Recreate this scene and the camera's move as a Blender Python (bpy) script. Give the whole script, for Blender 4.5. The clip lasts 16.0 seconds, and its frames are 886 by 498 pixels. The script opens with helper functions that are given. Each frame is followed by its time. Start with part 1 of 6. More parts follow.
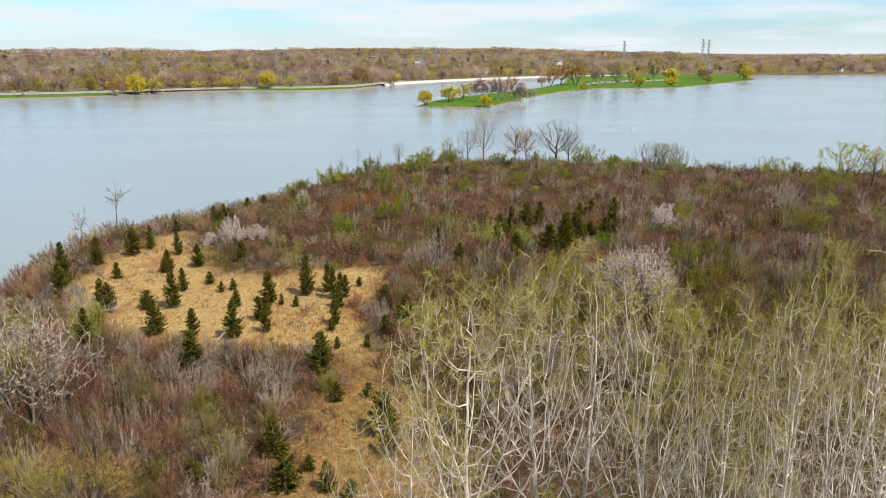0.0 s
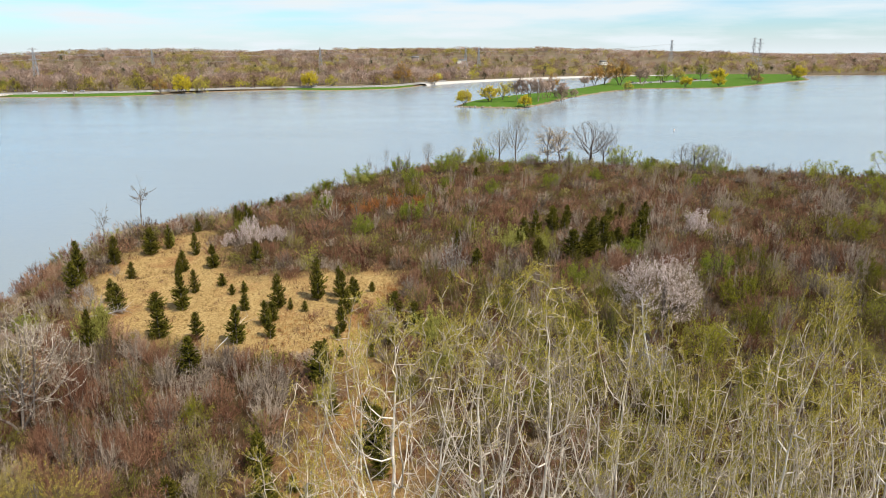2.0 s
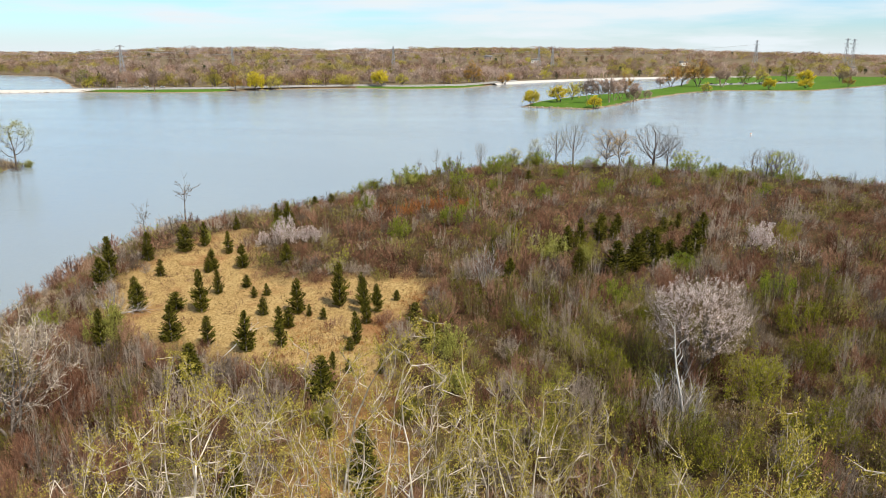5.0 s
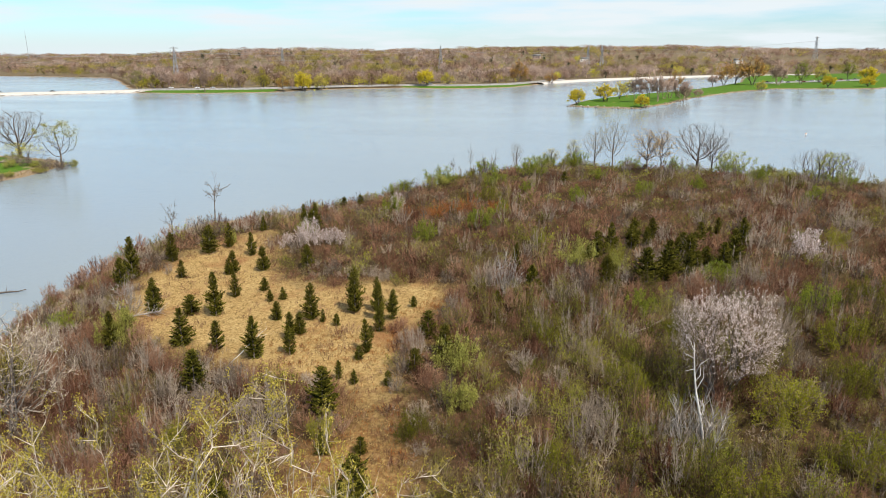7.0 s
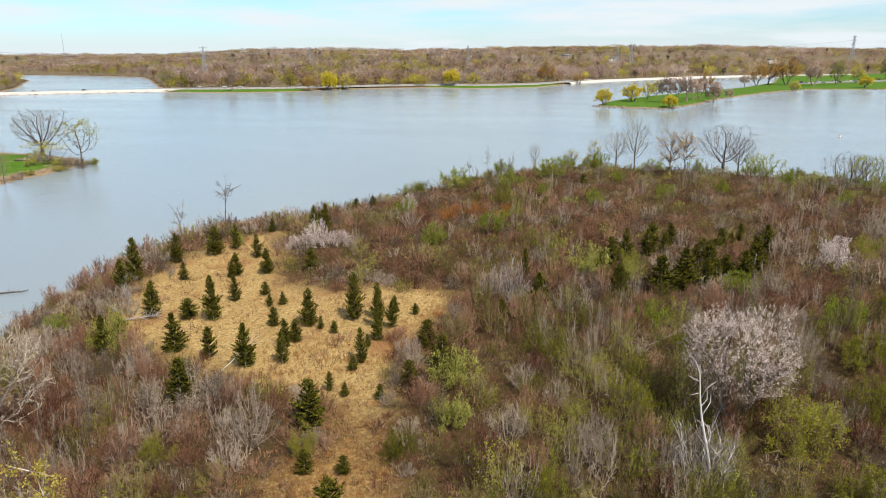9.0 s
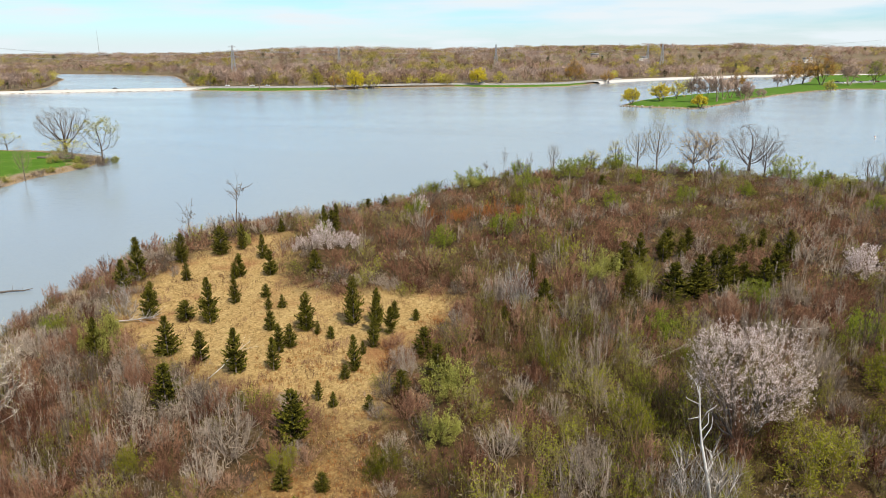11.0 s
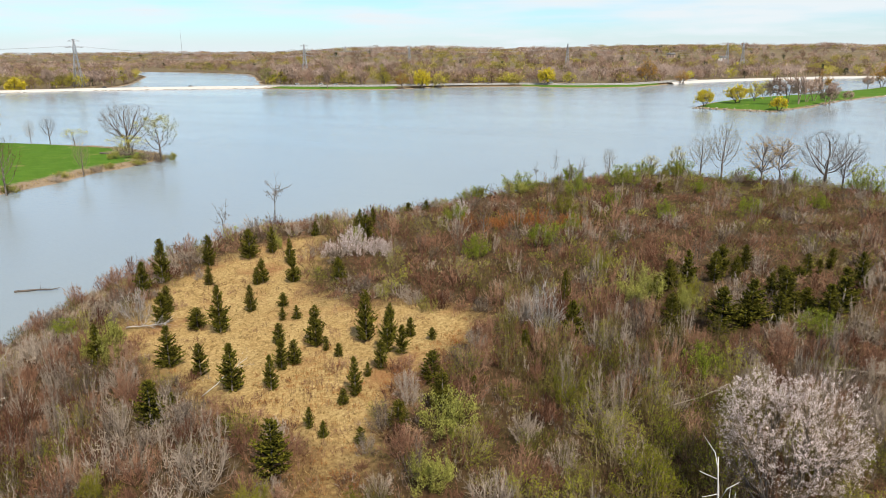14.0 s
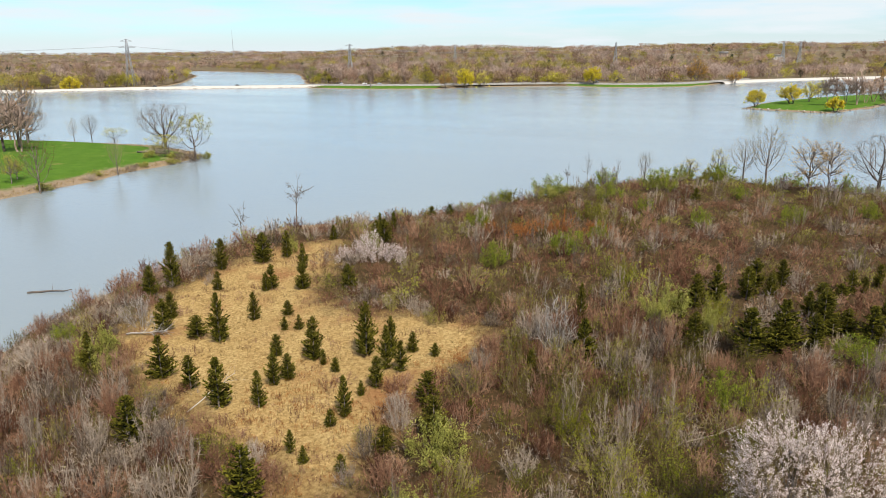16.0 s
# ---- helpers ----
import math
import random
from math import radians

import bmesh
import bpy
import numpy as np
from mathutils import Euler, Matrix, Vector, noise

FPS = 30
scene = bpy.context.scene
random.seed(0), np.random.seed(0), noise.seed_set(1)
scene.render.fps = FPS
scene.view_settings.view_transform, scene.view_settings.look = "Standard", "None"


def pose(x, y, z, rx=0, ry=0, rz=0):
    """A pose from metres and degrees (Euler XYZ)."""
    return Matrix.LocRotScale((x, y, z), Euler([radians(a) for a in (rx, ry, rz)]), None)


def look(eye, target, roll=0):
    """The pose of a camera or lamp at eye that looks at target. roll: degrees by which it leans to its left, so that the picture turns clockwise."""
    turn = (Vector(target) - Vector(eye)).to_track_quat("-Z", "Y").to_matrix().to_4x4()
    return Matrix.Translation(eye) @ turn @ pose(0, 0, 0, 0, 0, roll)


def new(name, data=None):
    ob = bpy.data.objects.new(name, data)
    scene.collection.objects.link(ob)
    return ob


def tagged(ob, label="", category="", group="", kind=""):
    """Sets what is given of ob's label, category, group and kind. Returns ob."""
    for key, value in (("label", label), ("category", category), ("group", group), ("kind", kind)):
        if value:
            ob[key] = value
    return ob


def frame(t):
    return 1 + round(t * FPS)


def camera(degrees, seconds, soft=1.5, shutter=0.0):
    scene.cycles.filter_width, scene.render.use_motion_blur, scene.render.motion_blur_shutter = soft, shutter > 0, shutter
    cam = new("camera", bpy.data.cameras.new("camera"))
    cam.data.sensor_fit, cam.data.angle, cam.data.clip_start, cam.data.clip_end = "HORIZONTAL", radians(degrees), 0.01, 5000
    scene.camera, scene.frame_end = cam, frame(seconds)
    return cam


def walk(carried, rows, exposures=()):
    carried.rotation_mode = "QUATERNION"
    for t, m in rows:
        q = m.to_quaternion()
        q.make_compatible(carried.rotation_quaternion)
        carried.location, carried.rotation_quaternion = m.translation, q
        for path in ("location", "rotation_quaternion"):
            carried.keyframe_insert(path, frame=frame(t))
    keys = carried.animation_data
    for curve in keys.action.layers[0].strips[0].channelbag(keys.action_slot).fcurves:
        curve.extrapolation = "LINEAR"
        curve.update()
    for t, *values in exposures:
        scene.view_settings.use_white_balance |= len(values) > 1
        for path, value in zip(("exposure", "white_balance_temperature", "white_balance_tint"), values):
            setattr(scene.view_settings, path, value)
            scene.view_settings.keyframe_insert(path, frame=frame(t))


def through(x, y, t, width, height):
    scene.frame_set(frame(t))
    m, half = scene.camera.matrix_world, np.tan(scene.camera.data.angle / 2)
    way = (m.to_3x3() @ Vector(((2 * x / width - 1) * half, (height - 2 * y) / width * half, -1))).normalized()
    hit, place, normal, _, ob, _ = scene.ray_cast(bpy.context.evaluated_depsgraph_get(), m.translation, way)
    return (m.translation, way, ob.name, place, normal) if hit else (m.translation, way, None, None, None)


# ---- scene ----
cam = camera(64.8, 16.0, soft=0.9)
PATH = [
    (0, (0.08, -1.308, 37.132), (0.065, 0.619, 36.593), -0.2),
    (0.5, (1.101, -0.144, 37.053), (1.055, 1.781, 36.514), -0.2),
    (1, (1.998, 0.93, 36.978), (1.923, 2.854, 36.439), -0.2),
    (1.5, (2.888, 2.127, 36.81), (2.783, 4.051, 36.272), -0.2),
    (2, (3.779, 3.239, 36.651), (3.644, 5.161, 36.113), -0.3),
    (2.5, (4.667, 4.415, 36.547), (4.502, 6.334, 36.009), -0.3),
    (3, (5.507, 5.556, 36.461), (5.312, 7.473, 35.923), -0.3),
    (3.5, (6.354, 6.757, 36.354), (6.128, 8.67, 35.816), -0.3),
    (4, (7.169, 7.901, 36.283), (6.913, 9.811, 35.745), -0.3),
    (4.2, (7.437, 8.464, 36.246), (7.171, 10.371, 35.707), -0.3),
    (6.3, (10.634, 13.219, 35.855), (10.194, 15.096, 35.322), -0.1),
    (6.5, (10.921, 13.704, 35.87), (10.475, 15.578, 35.331), -0.4),
    (7, (11.605, 14.898, 35.761), (11.141, 16.767, 35.222), -0.4),
    (7.5, (12.203, 16.006, 35.728), (11.721, 17.87, 35.188), -0.3),
    (8, (12.773, 17.129, 35.625), (12.271, 18.989, 35.086), -0.4),
    (8.5, (13.254, 18.249, 35.526), (12.732, 20.103, 34.986), -0.4),
    (9, (13.606, 19.332, 35.444), (13.067, 21.181, 34.905), -0.4),
    (11.5, (16.161, 24.649, 35.079), (15.532, 26.468, 34.538), -0.4),
    (12, (16.611, 26.001, 35.093), (15.964, 27.814, 34.552), -0.4),
    (12.5, (17.136, 27.368, 35.018), (16.45, 29.168, 34.478), -0.4),
    (13, (17.577, 28.843, 34.99), (16.85, 30.626, 34.449), -0.3),
    (13.5, (18.002, 30.37, 34.926), (17.236, 32.136, 34.384), -0.3),
    (14, (18.426, 31.897, 34.892), (17.632, 33.652, 34.351), -0.3),
    (14.5, (18.859, 33.371, 34.828), (18.043, 35.115, 34.288), -0.4),
    (15, (19.29, 34.975, 34.765), (18.443, 36.704, 34.225), -0.4),
    (15.5, (19.774, 36.607, 34.761), (18.896, 38.321, 34.221), -0.4),
    (16, (20.268, 38.226, 34.821), (19.359, 39.923, 34.279), -0.4),
]
walk(cam, [(t, look(eye, target, roll)) for t, eye, target, roll in PATH])

# ---- light ----
SUN_FROM = Vector((0.62, -0.52, 1.05)).normalized()
sun_data = bpy.data.lights.new("sun", "SUN")
sun_data.energy, sun_data.angle, sun_data.color = 5.0, radians(0.6), (1.0, 0.93, 0.81)
sun = new("sun", sun_data)
sun.matrix_world = look((0, 0, 300), Vector((0, 0, 300)) - SUN_FROM)

world = bpy.data.worlds.new("sky")
scene.world = world
world.use_nodes = True
wn, wl = world.node_tree.nodes, world.node_tree.links
wn.clear()
w_out, w_bg = wn.new("ShaderNodeOutputWorld"), wn.new("ShaderNodeBackground")
w_sky = wn.new("ShaderNodeTexSky")
w_sky.sky_type, w_sky.sun_disc = "NISHITA", False
w_sky.sun_elevation = math.asin(SUN_FROM.z)
w_sky.sun_rotation = math.atan2(SUN_FROM.x, SUN_FROM.y)
w_sky.air_density, w_sky.dust_density, w_sky.ozone_density = 1.0, 0.6, 2.0
w_tc, w_map, w_noise, w_ramp, w_mix = (wn.new(k) for k in ("ShaderNodeTexCoord", "ShaderNodeMapping", "ShaderNodeTexNoise", "ShaderNodeValToRGB", "ShaderNodeMix"))
w_map.inputs["Scale"].default_value = (2.6, 2.6, 22.0)
w_map.inputs["Location"].default_value = (0.35, 0.2, 0.4)
w_noise.inputs["Scale"].default_value, w_noise.inputs["Detail"].default_value, w_noise.inputs["Roughness"].default_value = 1.5, 6.0, 0.55
w_ramp.color_ramp.elements[0].position, w_ramp.color_ramp.elements[1].position = 0.39, 0.63
w_mix.data_type = "RGBA"
w_mix.inputs["B"].default_value = (5.8, 6.35, 6.65, 1)
w_bg.inputs["Strength"].default_value = 0.106
w_tint = wn.new("ShaderNodeMix")
w_tint.data_type, w_tint.blend_type = "RGBA", "MULTIPLY"
w_tint.inputs["Factor"].default_value = 1.0
w_tint.inputs["B"].default_value = (0.76, 0.99, 1.23, 1)
wl.new(w_tc.outputs["Generated"], w_map.inputs["Vector"])
wl.new(w_map.outputs[0], w_noise.inputs["Vector"])
wl.new(w_noise.outputs["Fac"], w_ramp.inputs["Fac"])
w_sep, w_low, w_max = wn.new("ShaderNodeSeparateXYZ"), wn.new("ShaderNodeMapRange"), wn.new("ShaderNodeMath")
w_low.inputs["From Min"].default_value, w_low.inputs["From Max"].default_value = 0.0, 0.035
w_low.inputs["To Min"].default_value, w_low.inputs["To Max"].default_value = 0.95, 0.0
w_max.operation = "MAXIMUM"
wl.new(w_tc.outputs["Generated"], w_sep.inputs[0])
wl.new(w_sep.outputs["Z"], w_low.inputs["Value"])
wl.new(w_low.outputs["Result"], w_max.inputs[0])
wl.new(w_ramp.outputs["Color"], w_max.inputs[1])
wl.new(w_max.outputs[0], w_mix.inputs["Factor"])
wl.new(w_sky.outputs["Color"], w_tint.inputs["A"])
wl.new(w_tint.outputs["Result"], w_mix.inputs["A"])
wl.new(w_mix.outputs["Result"], w_bg.inputs["Color"])
wl.new(w_bg.outputs[0], w_out.inputs["Surface"])
scene.view_settings.exposure = 0.44


# ---- materials ----
def material(name, dark, light, scale=3.0, rough=0.85, island=0.0, bump=0.0, metal=0.0, detail=4.0, lo=0.3, hi=0.7, between=(), through=0.0, plant=0.0):
    """A surface that wanders between two colours: by noise at a size, by piece (island) and by object."""
    m = bpy.data.materials.new(name)
    m.use_nodes = True
    n, l = m.node_tree.nodes, m.node_tree.links
    bsdf = n["Principled BSDF"]
    geo, tex, ramp = n.new("ShaderNodeNewGeometry"), n.new("ShaderNodeTexNoise"), n.new("ShaderNodeValToRGB")
    tex.inputs["Scale"].default_value, tex.inputs["Detail"].default_value = scale, detail
    l.new(geo.outputs["Position"], tex.inputs["Vector"])
    e = ramp.color_ramp.elements
    e[0].position, e[1].position = lo, hi
    e[0].color, e[1].color = (*dark, 1), (*light, 1)
    for at_, col in between:
        e.new(at_).color = (*col, 1)
    fac = tex.outputs["Fac"]
    if island:
        mix = n.new("ShaderNodeMix")
        mix.inputs["Factor"].default_value = island
        l.new(fac, mix.inputs["A"])
        l.new(geo.outputs["Random Per Island"], mix.inputs["B"])
        fac = mix.outputs["Result"]
    if plant:
        # one tone for each plant
        own, info, add, wrap, mix = (n.new(k) for k in ("ShaderNodeAttribute", "ShaderNodeObjectInfo", "ShaderNodeMath", "ShaderNodeMath", "ShaderNodeMix"))
        own.attribute_name = "plant"
        wrap.operation = "FRACT"
        l.new(own.outputs["Fac"], add.inputs[0])
        l.new(info.outputs["Random"], add.inputs[1])
        l.new(add.outputs[0], wrap.inputs[0])
        mix.inputs["Factor"].default_value = plant
        l.new(fac, mix.inputs["A"])
        l.new(wrap.outputs[0], mix.inputs["B"])
        fac = mix.outputs["Result"]
    l.new(fac, ramp.inputs["Fac"])
    l.new(ramp.outputs["Color"], bsdf.inputs["Base Color"])
    bsdf.inputs["Roughness"].default_value, bsdf.inputs["Metallic"].default_value = rough, metal
    bsdf.inputs["Specular IOR Level"].default_value = 0.06 if rough > 0.6 else 0.4
    if bump:
        b = n.new("ShaderNodeBump")
        b.inputs["Strength"].default_value, b.inputs["Distance"].default_value = bump, 0.05
        l.new(tex.outputs["Fac"], b.inputs["Height"])
        l.new(b.outputs[0], bsdf.inputs["Normal"])
    if through:
        # loose bunches of twigs and thin leaves let part of the light through
        thin, both = n.new("ShaderNodeBsdfTranslucent"), n.new("ShaderNodeMixShader")
        both.inputs["Fac"].default_value = through
        l.new(ramp.outputs["Color"], thin.inputs["Color"])
        l.new(bsdf.outputs[0], both.inputs[1])
        l.new(thin.outputs[0], both.inputs[2])
        l.new(both.outputs[0], n["Material Output"].inputs["Surface"])
    return m


M_BROWN = material("mauve_brown_twig", (0.034, 0.013, 0.008), (0.385, 0.250, 0.160), 0.45, 0.9, 0.45, lo=0.18, hi=0.86, between=((0.40, (0.136, 0.063, 0.037)), (0.62, (0.245, 0.131, 0.080))), plant=0.45, through=0.1)
M_GREY = material("grey_twig", (0.038, 0.026, 0.011), (0.38, 0.305, 0.185), 0.45, 0.9, 0.45, lo=0.18, hi=0.86, between=((0.42, (0.112, 0.080, 0.036)), (0.64, (0.210, 0.156, 0.082))), plant=0.45, through=0.1)
M_LILAC = material("weathered_grey_twig", (0.085, 0.062, 0.046), (0.38, 0.305, 0.235), 0.6, 0.9, 0.6, plant=0.45, through=0.1)
M_RUSSET = material("russet_twig", (0.18, 0.065, 0.020), (0.40, 0.165, 0.05), 0.4, 0.9, 0.5, through=0.3)
M_OLIVE = material("olive_young_leaf", (0.105, 0.105, 0.008), (0.285, 0.27, 0.026), 0.5, 0.7, 0.45, plant=0.45, through=0.4)
M_SOFT_GREEN = material("muted_green_leaf", (0.14, 0.155, 0.010), (0.39, 0.40, 0.032), 0.5, 0.7, 0.45, plant=0.45, through=0.4)
M_GREEN = material("fresh_green_leaf", (0.10, 0.135, 0.010), (0.30, 0.335, 0.035), 0.5, 0.7, 0.5, through=0.4)
M_SAGE = material("pale_sage_leaf", (0.19, 0.19, 0.035), (0.46, 0.44, 0.11), 0.5, 0.8, 0.5, through=0.4)
M_YELLOW = material("yellow_willow_leaf", (0.42, 0.33, 0.02), (0.74, 0.61, 0.06), 0.3, 0.7, 0.5, through=0.4)
M_ORANGE = material("orange_bud", (0.26, 0.14, 0.03), (0.48, 0.28, 0.06), 0.3, 0.8, 0.5, through=0.4)
M_CATKIN = material("yellow_green_catkin", (0.22, 0.175, 0.020), (0.54, 0.445, 0.085), 0.5, 0.8, 0.6, through=0.4)
M_BARK_PALE = material("pale_bark", (0.32, 0.27, 0.21), (0.78, 0.70, 0.60), 1.1, 0.85, 0.3, 0.4)
M_TWIG_PALE = material("pale_tan_twig", (0.25, 0.20, 0.15), (0.62, 0.53, 0.43), 0.6, 0.9, 0.6)
M_BARK = material("grey_brown_bark", (0.080, 0.064, 0.052), (0.224, 0.184, 0.152), 1.5, 0.9, 0.3, 0.4)
M_BARK_DARK = material("dark_bark", (0.05, 0.04, 0.033), (0.15, 0.12, 0.10), 1.5, 0.9, 0.3, 0.3)
M_DEAD_TWIG = material("bleached_dead_twig", (0.13, 0.11, 0.092), (0.42, 0.375, 0.33), 1.5, 0.9, 0.6)
M_DEAD = material("bleached_dead_wood", (0.34, 0.31, 0.28), (0.60, 0.57, 0.53), 1.5, 0.85, 0.3, 0.3)
M_CEDAR = material("dark_cedar_needle", (0.014, 0.016, 0.003), (0.165, 0.148, 0.017), 1.2, 0.8, 0.65, through=0.15)
M_CEDAR_OLIVE = material("bronze_cedar_needle", (0.025, 0.026, 0.004), (0.14, 0.12, 0.016), 1.2, 0.8, 0.65, through=0.15)
M_BLOSSOM = material("pinkish_white_blossom", (0.40, 0.30, 0.27), (0.82, 0.71, 0.65), 1.5, 0.7, 0.6, through=0.35)
M_DRY_GRASS = material("dry_golden_grass", (0.20, 0.125, 0.045), (0.50, 0.37, 0.165), 0.15, 0.9, 0.6, through=0.3)
# brown, olive, mauve and yellow far woods: colours lifted to include distance haze
M_FAR_BROWN = material("far_bare_wood", (0.175, 0.109, 0.072), (0.421, 0.281, 0.204), 0.02, 0.95, 0.4, plant=0.5, through=0.45)
M_FAR_OLIVE = material("far_budding_wood", (0.175, 0.147, 0.043), (0.435, 0.351, 0.098), 0.02, 0.95, 0.4, plant=0.5, through=0.45)
M_FAR_MAUVE = material("far_pale_hazed_twig_wood", (0.238, 0.171, 0.132), (0.505, 0.378, 0.301), 0.02, 0.95, 0.4, plant=0.5, through=0.45)
M_FAR_YELLOW = material("far_yellow_green_wood", (0.281, 0.253, 0.031), (0.589, 0.519, 0.077), 0.03, 0.95, 0.35, plant=0.5, through=0.45)
M_TAN_STONE = material("tan_shore_stone", (0.16, 0.13, 0.10), (0.36, 0.30, 0.24), 0.6, 0.9, 0.5, 0.5)
M_FAR_DARK = material("far_evergreen", (0.018, 0.026, 0.012), (0.06, 0.07, 0.03), 0.05, 0.95, 0.5)
M_STONE = material("pale_riprap", (0.26, 0.23, 0.2), (0.55, 0.51, 0.46), 0.6, 0.9, 0.5, 0.5)
M_ROAD = material("grey_asphalt_road", (0.15, 0.14, 0.13), (0.26, 0.25, 0.23), 0.4, 0.9, 0.0, 0.2)
M_STEEL = material("galvanised_steel", (0.22, 0.23, 0.24), (0.42, 0.43, 0.44), 0.5, 0.5, 0.3, 0.0, 0.6)
M_WIRE = material("power_cable", (0.25, 0.25, 0.26), (0.40, 0.40, 0.41), 0.5, 0.5, 0.0, 0.0, 0.5)


def ground_material():
    m = bpy.data.materials.new("ground_cover")
    m.use_nodes = True
    n, l = m.node_tree.nodes, m.node_tree.links
    bsdf = n["Principled BSDF"]
    bsdf.inputs["Roughness"].default_value = 0.95
    bsdf.inputs["Specular IOR Level"].default_value = 0.04
    geo = n.new("ShaderNodeNewGeometry")

    def tex(scale, detail=5.0, rough=0.6):
        t = n.new("ShaderNodeTexNoise")
        t.inputs["Scale"].default_value, t.inputs["Detail"].default_value, t.inputs["Roughness"].default_value = scale, detail, rough
        l.new(geo.outputs["Position"], t.inputs["Vector"])
        return t.outputs["Fac"]

    def ramp(fac, stops):
        r = n.new("ShaderNodeValToRGB")
        e = r.color_ramp.elements
        while len(e) < len(stops):
            e.new(0.5)
        for k, (p, c) in enumerate(stops):
            e[k].position, e[k].color = p, (*c, 1)
        l.new(fac, r.inputs["Fac"])
        return r.outputs["Color"]

    def mix(fac, a, b):
        x = n.new("ShaderNodeMix")
        x.data_type = "RGBA"
        for s, v in (("Factor", fac), ("A", a), ("B", b)):
            l.new(v, x.inputs[s])
        return x.outputs["Result"]

    def ramp_v(fac, a, b):
        r = n.new("ShaderNodeMapRange")
        r.inputs["From Min"].default_value, r.inputs["From Max"].default_value = a, b
        l.new(fac, r.inputs["Value"])
        return r.outputs["Result"]

    def mask(name, noise_out, wobble, soft):
        """1 inside the zone whose signed distance the sheet carries, with a ragged edge."""
        a = n.new("ShaderNodeAttribute")
        a.attribute_name = name
        o = n.new("ShaderNodeMath")
        o.operation = "MULTIPLY_ADD"
        l.new(noise_out, o.inputs[0])
        o.inputs[1].default_value = wobble
        l.new(a.outputs["Fac"], o.inputs[2])
        r = n.new("ShaderNodeMapRange")
        r.inputs["From Min"].default_value, r.inputs["From Max"].default_value = wobble * 0.5 - soft, wobble * 0.5 + soft
        l.new(o.outputs[0], r.inputs["Value"])
        return r.outputs["Result"]

    fine, mid, big = tex(2.6, 8.0, 0.72), tex(0.35), tex(0.11)
    litter = mix(mid, ramp(fine, [(0.3, (0.022, 0.012, 0.008)), (0.7, (0.105, 0.056, 0.033))]), ramp(fine, [(0.3, (0.020, 0.018, 0.006)), (0.7, (0.088, 0.063, 0.022))]))
    straw = mix(mid, ramp(fine, [(0.3, (0.17, 0.105, 0.042)), (0.5, (0.37, 0.262, 0.108)), (0.7, (0.54, 0.415, 0.205))]),
                ramp(fine, [(0.32, (0.12, 0.058, 0.02)), (0.68, (0.36, 0.225, 0.078))]))
    straw = mix(ramp_v(big, 0.52, 0.66), straw, ramp(fine, [(0.25, (0.13, 0.055, 0.022)), (0.6, (0.27, 0.145, 0.06)), (0.8, (0.36, 0.23, 0.11))]))
    heath = ramp(fine, [(0.28, (0.075, 0.036, 0.015)), (0.5, (0.20, 0.115, 0.042)), (0.72, (0.38, 0.25, 0.10))])
    straw = mix(mask("heath", mid, 22.0, 4.0), straw, heath)
    lawn = mix(tex(0.05, 6.0, 0.65), ramp(mid, [(0.3, (0.026, 0.080, 0.006)), (0.7, (0.072, 0.150, 0.015))]), ramp(fine, [(0.3, (0.045, 0.095, 0.009)), (0.7, (0.115, 0.170, 0.026))]))
    lawn = mix(ramp_v(tex(0.085, 6.0, 0.7), 0.60, 0.70), lawn, ramp(fine, [(0.3, (0.13, 0.12, 0.03)), (0.7, (0.27, 0.22, 0.09))]))
    beach = ramp(fine, [(0.3, (0.11, 0.075, 0.045)), (0.7, (0.33, 0.25, 0.165))])
    wood_floor = mix(tex(0.012), ramp(tex(0.09), [(0.3, (0.10, 0.07, 0.055)), (0.7, (0.18, 0.13, 0.10))]), ramp(tex(0.09), [(0.3, (0.10, 0.082, 0.036)), (0.7, (0.17, 0.138, 0.06))]))
    litter = mix(mask("woods", mid, 6.0, 3.0), litter, wood_floor)
    c = mix(mask("meadow", mid, 9.0, 2.6), litter, straw)
    c = mix(mask("lawn", mid, 5.0, 1.0), c, lawn)
    c = mix(mask("beach", mid, 1.6, 0.25), c, beach)
    l.new(c, bsdf.inputs["Base Color"])
    b = n.new("ShaderNodeBump")
    b.inputs["Strength"].default_value, b.inputs["Distance"].default_value = 0.6, 0.25
    l.new(fine, b.inputs["Height"])
    l.new(b.outputs[0], bsdf.inputs["Normal"])
    return m


